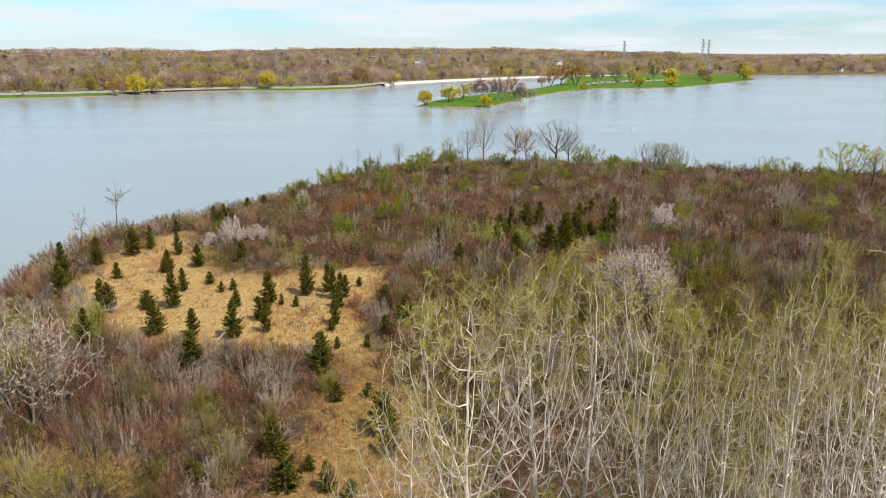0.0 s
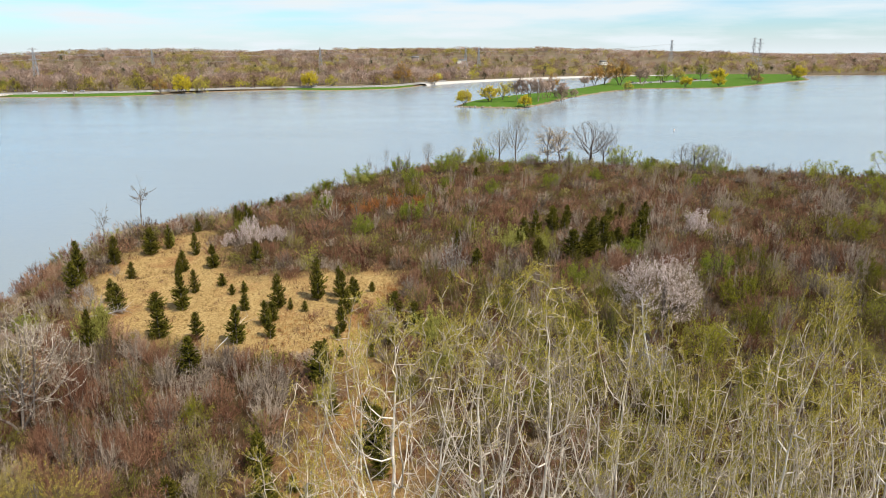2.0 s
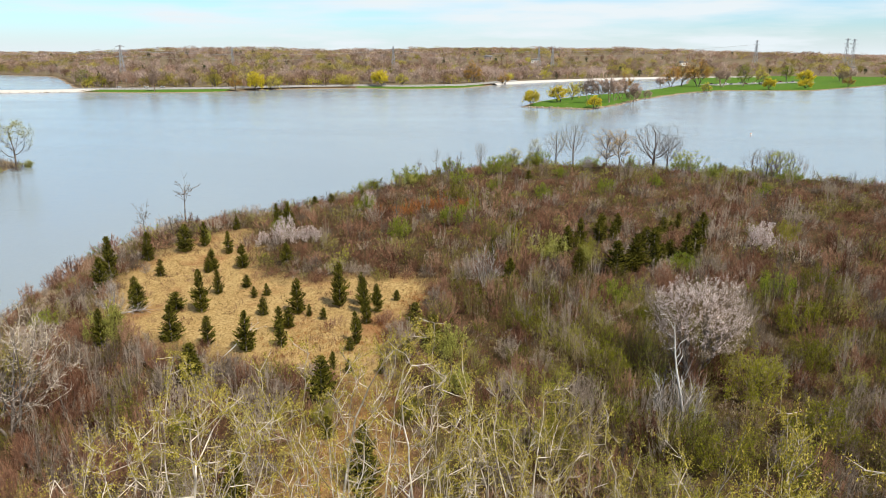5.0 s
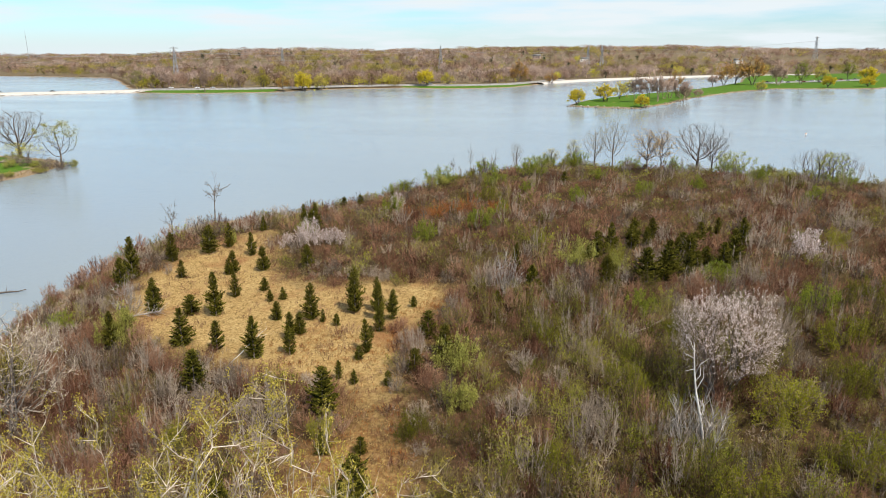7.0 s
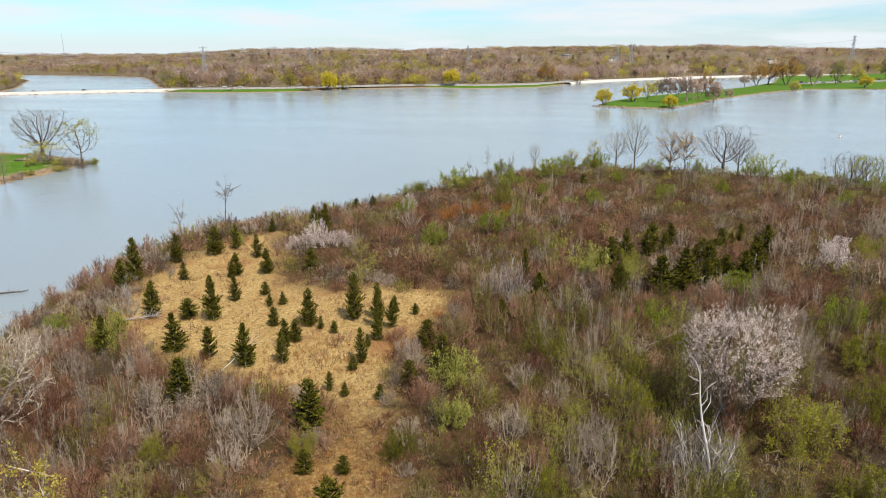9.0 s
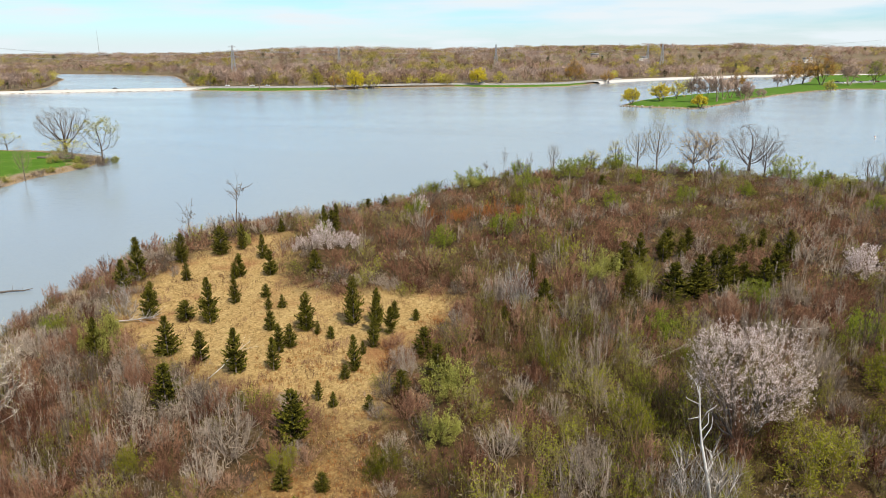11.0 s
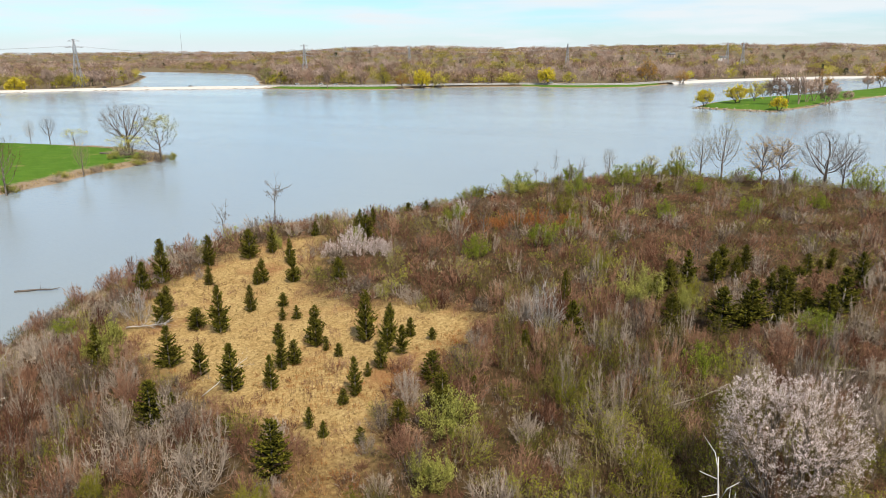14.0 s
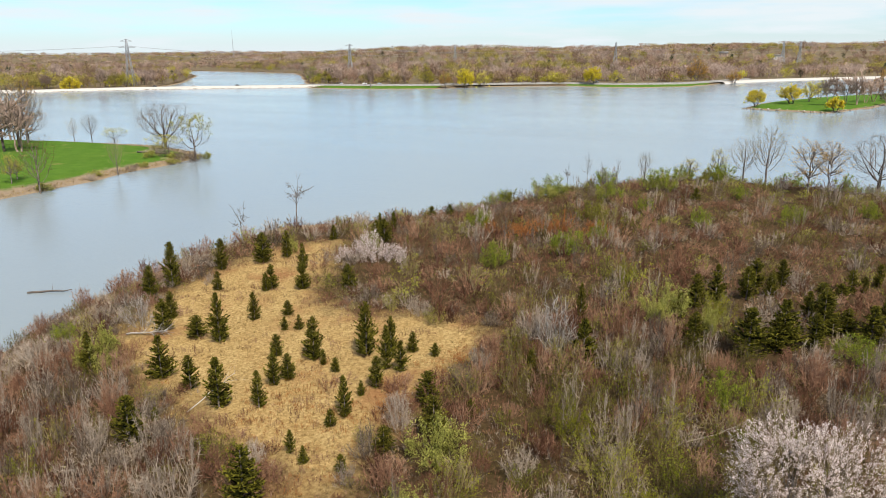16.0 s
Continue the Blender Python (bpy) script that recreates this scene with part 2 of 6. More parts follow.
def water_material():
    m = bpy.data.materials.new("lake_water")
    m.use_nodes = True
    n, l = m.node_tree.nodes, m.node_tree.links
    bsdf = n["Principled BSDF"]
    bsdf.inputs["Base Color"].default_value = (0.20, 0.228, 0.232, 1)
    bsdf.inputs["Roughness"].default_value, bsdf.inputs["IOR"].default_value = 0.12, 1.33
    geo, stretch = n.new("ShaderNodeNewGeometry"), n.new("ShaderNodeMapping")
    stretch.inputs["Scale"].default_value = (0.35, 1.0, 1.0)
    stretch.inputs["Rotation"].default_value = (0, 0, radians(18))
    l.new(geo.outputs["Position"], stretch.inputs["Vector"])
    last = None
    for scale, dist in ((2.4, 0.14), (0.8, 0.16), (0.2, 0.2)):
        t, b = n.new("ShaderNodeTexNoise"), n.new("ShaderNodeBump")
        t.inputs["Scale"].default_value, t.inputs["Detail"].default_value = scale, 4.0
        b.inputs["Strength"].default_value, b.inputs["Distance"].default_value = 0.17, dist
        l.new(stretch.outputs[0], t.inputs["Vector"])
        l.new(t.outputs["Fac"], b.inputs["Height"])
        if last:
            l.new(last, b.inputs["Normal"])
        last = b.outputs[0]
    l.new(last, bsdf.inputs["Normal"])
    # wind streaks change the gloss
    t, r = n.new("ShaderNodeTexNoise"), n.new("ShaderNodeMapRange")
    t.inputs["Scale"].default_value = 0.012
    r.inputs["To Min"].default_value, r.inputs["To Max"].default_value = 0.05, 0.30
    l.new(stretch.outputs[0], t.inputs["Vector"])
    l.new(t.outputs["Fac"], r.inputs["Value"])
    l.new(r.outputs["Result"], bsdf.inputs["Roughness"])
    return m


# ---- mesh tools ----
def tri_mesh(name, verts, tris, mats, index=None, smooth=False):
    """A mesh from arrays of corners and triangles."""
    me = bpy.data.meshes.new(name)
    verts, tris = np.asarray(verts, np.float32), np.asarray(tris, np.int32)
    me.vertices.add(len(verts))
    me.vertices.foreach_set("co", verts.ravel())
    me.loops.add(tris.size)
    me.loops.foreach_set("vertex_index", tris.ravel())
    me.polygons.add(len(tris))
    me.polygons.foreach_set("loop_start", np.arange(0, tris.size, 3, dtype=np.int32))
    for m in mats:
        me.materials.append(m)
    if index is not None:
        me.polygons.foreach_set("material_index", np.asarray(index, np.int32))
    if smooth:
        me.polygons.foreach_set("use_smooth", np.ones(len(tris), bool))
    me.update(calc_edges=True)
    me.validate()
    return me


def join(pieces):
    """Joins (verts, tris) pairs."""
    vs, ts, k = [], [], 0
    for v, t in pieces:
        if len(v):
            vs.append(v)
            ts.append(t + k)
            k += len(v)
    return (np.concatenate(vs), np.concatenate(ts)) if vs else (np.zeros((0, 3)), np.zeros((0, 3), int))


def across(d):
    """Two unit vectors square to each direction."""
    d = d / np.maximum(np.linalg.norm(d, axis=1, keepdims=True), 1e-9)
    ref = np.where(np.abs(d[:, 2:3]) > 0.9, np.array([[1.0, 0, 0]]), np.array([[0, 0, 1.0]]))
    a = np.cross(d, ref)
    a /= np.linalg.norm(a, axis=1, keepdims=True)
    return a, np.cross(d, a)


def spikes(p, tip, r):
    """Three-sided tapering twigs from p to tip, r thick at the foot."""
    p, tip, r = np.asarray(p, float), np.asarray(tip, float), np.asarray(r, float).reshape(-1, 1)
    a, b = across(tip - p)
    n = len(p)
    v = np.stack([p + r * a, p + r * (-0.5 * a + 0.866 * b), p + r * (-0.5 * a - 0.866 * b), tip], 1).reshape(-1, 3)
    t = np.array([[0, 1, 3], [1, 2, 3], [2, 0, 3]])
    return v, (np.arange(n)[:, None, None] * 4 + t).reshape(-1, 3)


def blades(p, tip, r):
    """Lighter twigs for stuff seen from afar: two folded faces each."""
    v, t = spikes(p, tip, r)
    return v, t.reshape(-1, 3, 3)[:, :2].reshape(-1, 3)


def slips(p, tip, r, rng):
    """Fine twigs and needles, one narrow face each, turned at random about their length."""
    p, tip = np.asarray(p, float), np.asarray(tip, float)
    a, b = across(tip - p)
    w = rng.random((len(p), 1)) * 2 * math.pi
    s = (np.cos(w) * a + np.sin(w) * b) * np.asarray(r, float).reshape(-1, 1)
    return np.stack([p - s, p + s, tip], 1).reshape(-1, 3), np.arange(3 * len(p)).reshape(-1, 3)


def tubes(p, q, r0, r1, sides=4):
    p, q = np.asarray(p, float), np.asarray(q, float)
    r0, r1 = np.asarray(r0, float).reshape(-1, 1), np.asarray(r1, float).reshape(-1, 1)
    a, b = across(q - p)
    ring = []
    for base, r in ((p, r0), (q, r1)):
        for k in range(sides):
            w = 2 * math.pi * k / sides
            ring.append(base + r * (math.cos(w) * a + math.sin(w) * b))
    v = np.stack(ring, 1).reshape(-1, 3)
    t = []
    for k in range(sides):
        j = (k + 1) % sides
        t += [[k, j, sides + j], [k, sides + j, sides + k]]
    return v, (np.arange(len(p))[:, None, None] * 2 * sides + np.array(t)).reshape(-1, 3)


def pipe(points, radii, sides=5):
    """One unbroken tube along a line of points."""
    q = np.asarray(points, float)
    d = np.gradient(q, axis=0)
    a, b = across(d)
    r = np.asarray(radii, float).reshape(-1, 1)
    v = np.stack([q + r * (math.cos(2 * math.pi * k / sides) * a + math.sin(2 * math.pi * k / sides) * b) for k in range(sides)], 1).reshape(-1, 3)
    t = []
    for i in range(len(q) - 1):
        for k in range(sides):
            j, o = (k + 1) % sides, i * sides
            t += [(o + k, o + j, o + sides + j), (o + k, o + sides + j, o + sides + k)]
    for k in range(1, sides - 1):
        o = (len(q) - 1) * sides
        t += [(0, k + 1, k), (o, o + k, o + k + 1)]
    return v, np.array(t)


def flecks(c, size, rng, droop=0.0):
    """Small four-cornered leaves or petals at c, turned at random, folded along the middle."""
    n = len(c)
    d = rng.normal(size=(n, 3))
    d[:, 2] -= droop
    a, b = across(d)
    d /= np.linalg.norm(d, axis=1, keepdims=True)
    s = np.asarray(size, float).reshape(-1, 1) * np.ones((n, 1))
    v = np.stack([c, c + s * (0.5 * d + 0.38 * a), c + s * d, c + s * (0.5 * d - 0.38 * a + 0.15 * b)], 1).reshape(-1, 3)
    return v, (np.arange(n)[:, None, None] * 4 + np.array([[0, 1, 2], [0, 2, 3]])).reshape(-1, 3)


def stamp(protos, xyz, scale, height, turn, pick):
    """Sets copies of (verts, tris, index) prototypes at places, scaled and turned, into one set of arrays, with a number of its own for each copy."""
    vs, ts, ms, own, k = [], [], [], [], 0
    for i, (v, t, m) in enumerate(protos):
        sel = np.where(pick == i)[0]
        if not len(sel):
            continue
        c, s = np.cos(turn[sel])[:, None], np.sin(turn[sel])[:, None]
        x = (v[None, :, 0] * c - v[None, :, 1] * s) * scale[sel][:, None] + xyz[sel, 0][:, None]
        y = (v[None, :, 0] * s + v[None, :, 1] * c) * scale[sel][:, None] + xyz[sel, 1][:, None]
        z = v[None, :, 2] * height[sel][:, None] + xyz[sel, 2][:, None]
        vs.append(np.stack([x, y, z], 2).reshape(-1, 3))
        ts.append((np.arange(len(sel))[:, None, None] * len(v) + t[None]).reshape(-1, 3) + k)
        ms.append(np.tile(m, len(sel)))
        own.append(np.repeat((sel * 0.6180339) % 1.0, len(v)))
        k += len(sel) * len(v)
    return np.concatenate(vs), np.concatenate(ts), np.concatenate(ms), np.concatenate(own)


def part(name, mesh, parent, label=""):
    ob = new(name, mesh)
    ob.parent = parent
    return tagged(ob, label)


def thing(name, m, meshes, label, category, group=""):
    """An Empty at the base of a thing, with its named meshes as parts."""
    e = new(name)
    e.empty_display_size = 0.3
    e.matrix_world = m
    for pn, me in meshes:
        part(pn, me, e)
    return tagged(e, label, category, group)


def stand(x, y, z, turn=0.0, sx=1.0, sz=1.0, lean=0.0):
    return Matrix.LocRotScale((x, y, z), Euler((lean, 0, turn)), (sx, sx, sz))


# ---- the lie of the land ----
HOME = [(-58, -300), (-58, 40), (-60, 60), (-64, 80), (-69, 90), (-73, 105), (-76, 118), (-77, 131), (-76, 146), (-66, 156), (-53, 170), (-44, 184),
        (-36, 198), (-25, 210), (-10, 221), (5, 224), (25, 222), (45, 218), (65, 212), (85, 205), (110, 200), (145, 196), (200, 190), (330, 170), (450, 80), (450, -300)]
MEADOW = [(-52, 88), (-58, 99), (-61, 109), (-62, 123), (-60, 134), (-54, 137), (-48, 129), (-43, 116), (-37, 109), (-29, 107), (-22, 110), (-13, 109),
          (-9, 103), (-10.5, 97), (-10.5, 88), (-9.4, 80), (-8, 74), (-7.6, 69), (-4, 66), (-2.5, 60), (-1, 52), (0, 40), (-14, 42), (-15, 52), (-13.5, 60), (-13.2, 65),
          (-10.4, 69), (-12, 73), (-18, 76), (-25, 77), (-31, 80), (-42, 84)]
SPIT = [(-150, 60), (-156, 120), (-158, 149), (-163, 175), (-165, 200), (-168, 214), (-180, 222), (-200, 228), (-220, 228), (-254, 224), (-281, 217), (-330, 205), (-420, 190), (-420, 60)]
PARK = [(-24, 513), (-1, 501), (23, 495), (45, 540), (66, 607), (117, 713), (158, 770), (207, 777), (253, 787), (320, 869), (434, 1009), (475, 1127), (520, 1230), (355, 1250),
        (200, 1180), (170, 1050), (150, 930), (107, 811), (61, 717), (14, 642), (-15, 574)]
MAIN = [(-463, 632), (-400, 626), (-345, 644), (-314, 667), (-298, 712), (-262, 735), (-222, 757), (-170, 745), (-139, 752), (-100, 785), (-78, 865), (-66, 901), (-40, 945),
        (14, 1015), (93, 1100), (145, 1140), (300, 1195), (475, 1205), (632, 1228), (756, 1247), (1200, 1300), (4600, 1350), (4600, 4600), (-4600, 4600), (-4600, 1250), (-1400, 1180),
        (-1019, 1129), (-831, 1061), (-735, 959), (-600, 800), (-509, 693)]
WEST = [(-4600, 100), (-1500, 200), (-900, 330), (-700, 455), (-636, 536), (-625, 570), (-650, 628), (-715, 706), (-900, 900), (-1073, 1033), (-1400, 1100), (-4600, 1150)]
LAWN_A = [(-463, 634), (-400, 626), (-345, 644), (-314, 667), (-330, 690), (-470, 672)]
LAWN_B = [(-222, 757), (-170, 745), (-139, 752), (-98, 785), (-84, 850), (-120, 830), (-220, 790)]


def inside(pts, poly):
    """Signed distance from each point to the polygon's edge, positive within."""
    q = np.asarray(poly, float)
    d2, odd = np.full(len(pts), 1e18), np.zeros(len(pts), bool)
    x, y = pts[:, 0], pts[:, 1]
    for a, b in zip(q, np.roll(q, -1, 0)):
        e = b - a
        k = np.clip(((x - a[0]) * e[0] + (y - a[1]) * e[1]) / (e @ e), 0, 1)
        d2 = np.minimum(d2, (x - a[0] - k * e[0]) ** 2 + (y - a[1] - k * e[1]) ** 2)
        if a[1] != b[1]:
            odd ^= ((a[1] > y) != (b[1] > y)) & (x < e[0] * (y - a[1]) / e[1] + a[0])
    d = np.sqrt(d2)
    return np.where(odd, d, -d)


def ripple(pts, size, seed=0.0):
    """Smooth uneven field about 0, from a few crossing waves."""
    x, y = pts[:, 0] / size, pts[:, 1] / size
    s = seed
    return (np.sin(1.7 * x + 0.6 * y + s) + np.sin(-0.9 * x + 1.9 * y + 2.1 * s) + np.sin(2.9 * x - 2.3 * y + 0.7 + s) * 0.6
            + np.sin(4.3 * x + 3.7 * y + 1.3 * s) * 0.4) / 3.0


def step(v, a, b):
    k = np.clip((v - a) / (b - a), 0, 1)
    return k * k * (3 - 2 * k)


def soft(v, k):
    return np.logaddexp(0, v * k) / k


def terrain(pts):
    x, y = pts[:, 0], pts[:, 1]
    wob = ripple(pts, 9.0) * 1.5
    dh = inside(pts, HOME) + wob
    zh = 2.5 + 0.065 * (x + 20) + 0.03 * (y - 85)
    zh = 1.2 + soft(zh - 1.2, 2.0)
    zh = 5.6 - soft(5.6 - zh, 1.5)
    zh = zh + 0.18 * ripple(pts, 5.0, 1.0) + 0.3 * ripple(pts, 17.0, 2.0)
    z = np.where(dh > 0, 0.25 * step(dh, 0, 2) + (zh - 0.25) * step(dh, 1, 13), 0.3 * np.maximum(dh, -12))
    for poly, top, run in ((SPIT, 1.6, 13.0), (PARK, 1.3, 9.0)):
        d = inside(pts, poly) + wob * (1.0 if poly is SPIT else 1.4)
        z = np.maximum(z, np.where(d > 0, 0.3 * step(d, 0, 1.5) + (top - 0.3) * step(d, 1, run) + 0.2 * ripple(pts, 12.0, 3.0) * step(d, 3, 12), 0.3 * np.maximum(d, -12)))
    far = np.hypot(x, y)
    hill = 34 * step(far, 1000, 2100) + 10 * step(far, 2000, 3600) + ripple(pts, 260.0, 4.0) * 12 * step(far, 1050, 1800) + ripple(pts, 90.0, 5.0) * 3 * step(far, 900, 1600)
    hill = hill * (1.0 - 0.62 * step(x, 250, 900)) * (1 - 0.35 * step(-x, 900, 1500))
    for poly in (MAIN, WEST):
        d = inside(pts, poly) + wob * 2
        z = np.maximum(z, np.where(d > 0, 1.8 * step(d, 0, 9) + 2.0 * step(d, 20, 140) + np.maximum(hill, 0) * step(d, 60, 500), 0.3 * np.maximum(d, -12)))
    return z


def ground_z(x, y):
    return float(terrain(np.array([[x, y]], float))[0])


def lines(lo, hi, a, b, fine, grow, most):
    """Grid lines: fine from a to b, then growing outwards."""
    v = list(np.arange(a, b + fine / 2, fine))
    for sign in (1, -1):
        p, s, out = (v[-1] if sign > 0 else v[0]), fine, []
        while lo < p < hi:
            s = min(s * grow, most if abs(p) < 1300 else 90)
            p += sign * s
            out.append(p)
        v = v + out if sign > 0 else out[::-1] + v
    return np.array(v)


gx, gy = lines(-4600, 4600, -88, 112, 2.4, 1.1, 15.0), lines(-320, 4600, 34, 228, 2.4, 1.1, 15.0)
px, py = np.meshgrid(gx, gy)
flat = np.stack([px.ravel(), py.ravel()], 1)
gz = terrain(flat)
nx, ny = len(gx), len(gy)
i0 = (np.arange(ny - 1)[:, None] * nx + np.arange(nx - 1)[None]).ravel()
quads = np.concatenate([np.stack([i0, i0 + 1, i0 + nx + 1], 1), np.stack([i0, i0 + nx + 1, i0 + nx], 1)])
ground_me = tri_mesh("ground", np.column_stack([flat, gz]), quads, [ground_material()], smooth=True)
zones = {"meadow": inside(flat, MEADOW), "lawn": np.maximum.reduce([inside(flat, p) for p in (SPIT, PARK, LAWN_A, LAWN_B)]) - 1.6, "beach": 1.1 - gz * 2.0,
         "heath": 74.0 - flat[:, 1] - 0.4 * np.maximum(flat[:, 0] + 14.0, 0.0),
         "woods": np.maximum(inside(flat, MAIN), inside(flat, WEST)) - 8.0}
zones["beach"] = np.where(inside(flat, HOME) > -3, zones["beach"] - 0.1, zones["beach"])
zones["beach"] = np.where(inside(flat, SPIT) > -4, zones["beach"] + 0.8, zones["beach"])
for key, val in zones.items():
    at = ground_me.attributes.new(key, "FLOAT", "POINT")
    at.data.foreach_set("value", np.clip(val, -50, 50).astype(np.float32))
tagged(new("ground", ground_me), "brown brushy ground with dry grass and lawns round a lake", "ground", kind="structure")

wv = np.array([(-4600, -320, 0), (4600, -320, 0), (4600, 4600, 0), (-4600, 4600, 0)], float)
water = new("water", tri_mesh("water", wv, [(0, 1, 2), (0, 2, 3)], [water_material()]))
tagged(water, "calm pale blue-grey lake with light ripples", "lake", kind="structure")


# ---- plants: kinds ----
def unit(v):
    return v / max(np.linalg.norm(v), 1e-9)

def crown_work(seed, height, radius, fork, trunk_r, tips=160, mains=7, subs=6, twigs=3, trunks=1, low=-0.35, shell=0.5, twig_len=0.16, droop=0.0, flat=1.0, crook=0.08, stout=1.0, leader=0.0, bends=2):
    """Trunk, limbs and twigs that fill a rounded crown. Gives trunk and limb segments, fine segments, and twigs."""
    rng = np.random.default_rng(seed)
    half = (height - fork) * 0.52 * flat
    centre = np.array([0, 0, height - half])
    d = rng.normal(size=(tips * 3, 3))
    d /= np.linalg.norm(d, axis=1, keepdims=True)
    d = d[d[:, 2] > low][:tips]
    lump = 1 + 0.12 * np.sin(d[:, 0] * 5 + seed) + 0.11 * np.sin(d[:, 1] * 6 + 2 * seed)
    goal = centre + d * (shell + (1 - shell) * rng.random((len(d), 1)) ** 0.6) * lump[:, None] * np.array([radius, radius, half])
    goal[:, 2] = fork + (goal[:, 2] - fork) * min(1.0, (height * 0.97 - fork) / (goal[:, 2].max() - fork))
    big, small, ends = [], [], []

    def bow(p, q, r0, r1, n, out, sag):
        m = (p + q) / 2 + np.array([0, 0, -sag]) * np.linalg.norm(q - p) + rng.normal(0, crook, 3) * np.linalg.norm(q - p)
        last = p
        for i in range(1, n + 1):
            k = i / n
            x = (1 - k) ** 2 * p + 2 * k * (1 - k) * m + k * k * q
            out.append((last, x, r0 + (r1 - r0) * (i - 1) / n, r0 + (r1 - r0) * k))
            last = x

    feet, tops = [], []
    for k in range(trunks):
        w = 2 * math.pi * (k + 0.3 * rng.random()) / trunks
        o = np.array([math.cos(w), math.sin(w), 0.0])
        a, b = o * trunk_r * (1.1 if trunks > 1 else 0) + np.array([0, 0, -0.5]), o * radius * (0.22 if trunks > 1 else 0) + np.array([rng.normal(0, 0.1), rng.normal(0, 0.1), fork])
        bow(a, b, trunk_r, trunk_r * 0.72, 4, big, 0.0)
        feet.append(b)
        if leader:
            c = np.array([b[0], b[1], 0.0]) + o * radius * (0.32 if trunks > 1 else 0.0) + np.array([rng.normal(0, 0.06) * radius, rng.normal(0, 0.06) * radius, fork + (height - fork) * leader])
            bow(b, c, trunk_r * 0.72, trunk_r * 0.2, 5, big, 0.0)
            tops.append(c)
    feet = np.array(feet)
    heads = goal[rng.choice(len(goal), mains, replace=False)]
    own = np.argmin(np.linalg.norm(goal[:, None] - heads[None], axis=2), 1)
    for i in range(mains):
        mine = goal[own == i]
        if not len(mine):
            continue
        near = np.argmin(np.linalg.norm((np.array(tops) if leader else feet)[:, :2] - mine.mean(0)[:2], axis=1))
        foot = feet[near]
        if leader:
            foot = foot + (tops[near] - foot) * np.clip((mine[:, 2].mean() - fork) / (height - fork) * rng.uniform(0.3, 0.75) / leader - 0.08, 0.0, 1.0)
        node = foot + (mine.mean(0) - foot) * rng.uniform(0.5, 0.68)
        bow(foot, node, trunk_r * 0.55 * stout, trunk_r * 0.3 * stout, 4, big, 0.08)
        sh = mine[rng.choice(len(mine), min(subs, len(mine)), replace=False)]
        so = np.argmin(np.linalg.norm(mine[:, None] - sh[None], axis=2), 1)
        for j in range(len(sh)):
            ours = mine[so == j]
            knot = node + (ours.mean(0) - node) * rng.uniform(0.45, 0.65)
            bow(node + (foot - node) * rng.uniform(0, 0.35), knot, trunk_r * 0.26 * stout, trunk_r * 0.13 * stout, 3, big, 0.06)
            for g in ours:
                s = knot + (node - knot) * rng.uniform(0, 0.4)
                bow(s, g, trunk_r * 0.10 * stout, trunk_r * 0.045 * stout, bends, small, 0.05)
                for _ in range(twigs):
                    f = rng.uniform(0.35, 1.0)
                    b0 = s + (g - s) * f
                    dd = unit(unit(g - centre) * 0.7 + rng.normal(0, 0.6, 3) + np.array([0, 0, 0.25 - droop]))
                    ends.append((b0, b0 + dd * radius * twig_len * rng.uniform(0.5, 1.3), trunk_r * 0.045))
                ends.append((g, g + unit(g - s) * radius * twig_len, trunk_r * 0.045))
    return [big, small], ends


def crown_meshes(seed, bark, twig_mat, leaf_mat=None, leaves=0, leaf=0.12, leaf_droop=0.0, thick=1.0, thin=0.012, tassel=0, upper=0.0, **kw):
    segs, ends = crown_work(seed, **kw)
    rng = np.random.default_rng(seed + 77)
    p, q, a, b = (np.array(c) for c in zip(*segs[0]))
    trunk = tri_mesh("trunk", *tubes(p, q, np.maximum(a * 1.02, thin), np.maximum(b, thin), 5), [bark], smooth=True)
    p, q, a, b = (np.array(c) for c in zip(*segs[1]))
    wood = tubes(p, q, np.maximum(a * thick, thin), np.maximum(b * thick, thin), 3)
    tp, tq, tr = (np.array(c) for c in zip(*ends))
    v, t = join([wood, spikes(tp, tq, np.maximum(tr * thick, thin))])
    idx = np.zeros(len(t), int)
    extra = []
    rank = np.argsort(tp[:, 2])
    if leaves:
        k = rank[(len(tp) * rng.random(leaves) ** (1 / (1 + upper))).astype(int)]
        c = tp[k] + (tq[k] - tp[k]) * rng.uniform(0.2, 1.1, (leaves, 1)) + rng.normal(0, leaf * 0.7, (leaves, 3))
        extra.append(flecks(c, leaf * rng.uniform(0.6, 1.3, leaves), rng, leaf_droop))
    if tassel:
        k = rank[(len(tp) * rng.random(tassel) ** (1 / (1 + upper))).astype(int)]
        c = tp[k] + (tq[k] - tp[k]) * rng.uniform(0.4, 1.0, (tassel, 1))
        e = c + np.column_stack([rng.normal(0, 0.05, (tassel, 2)), -rng.uniform(0.12, 0.34, tassel)])
        extra.append(blades(c, e, np.full(tassel, 0.012)))
    if extra:
        lv, lt = join(extra)
        v, t = join([(v, t), (lv, lt)])
        idx = np.concatenate([idx, np.ones(len(lt), int)])
    return [("trunk", trunk), ("crown", tri_mesh("crown", v, t, [twig_mat, leaf_mat or twig_mat], idx))]


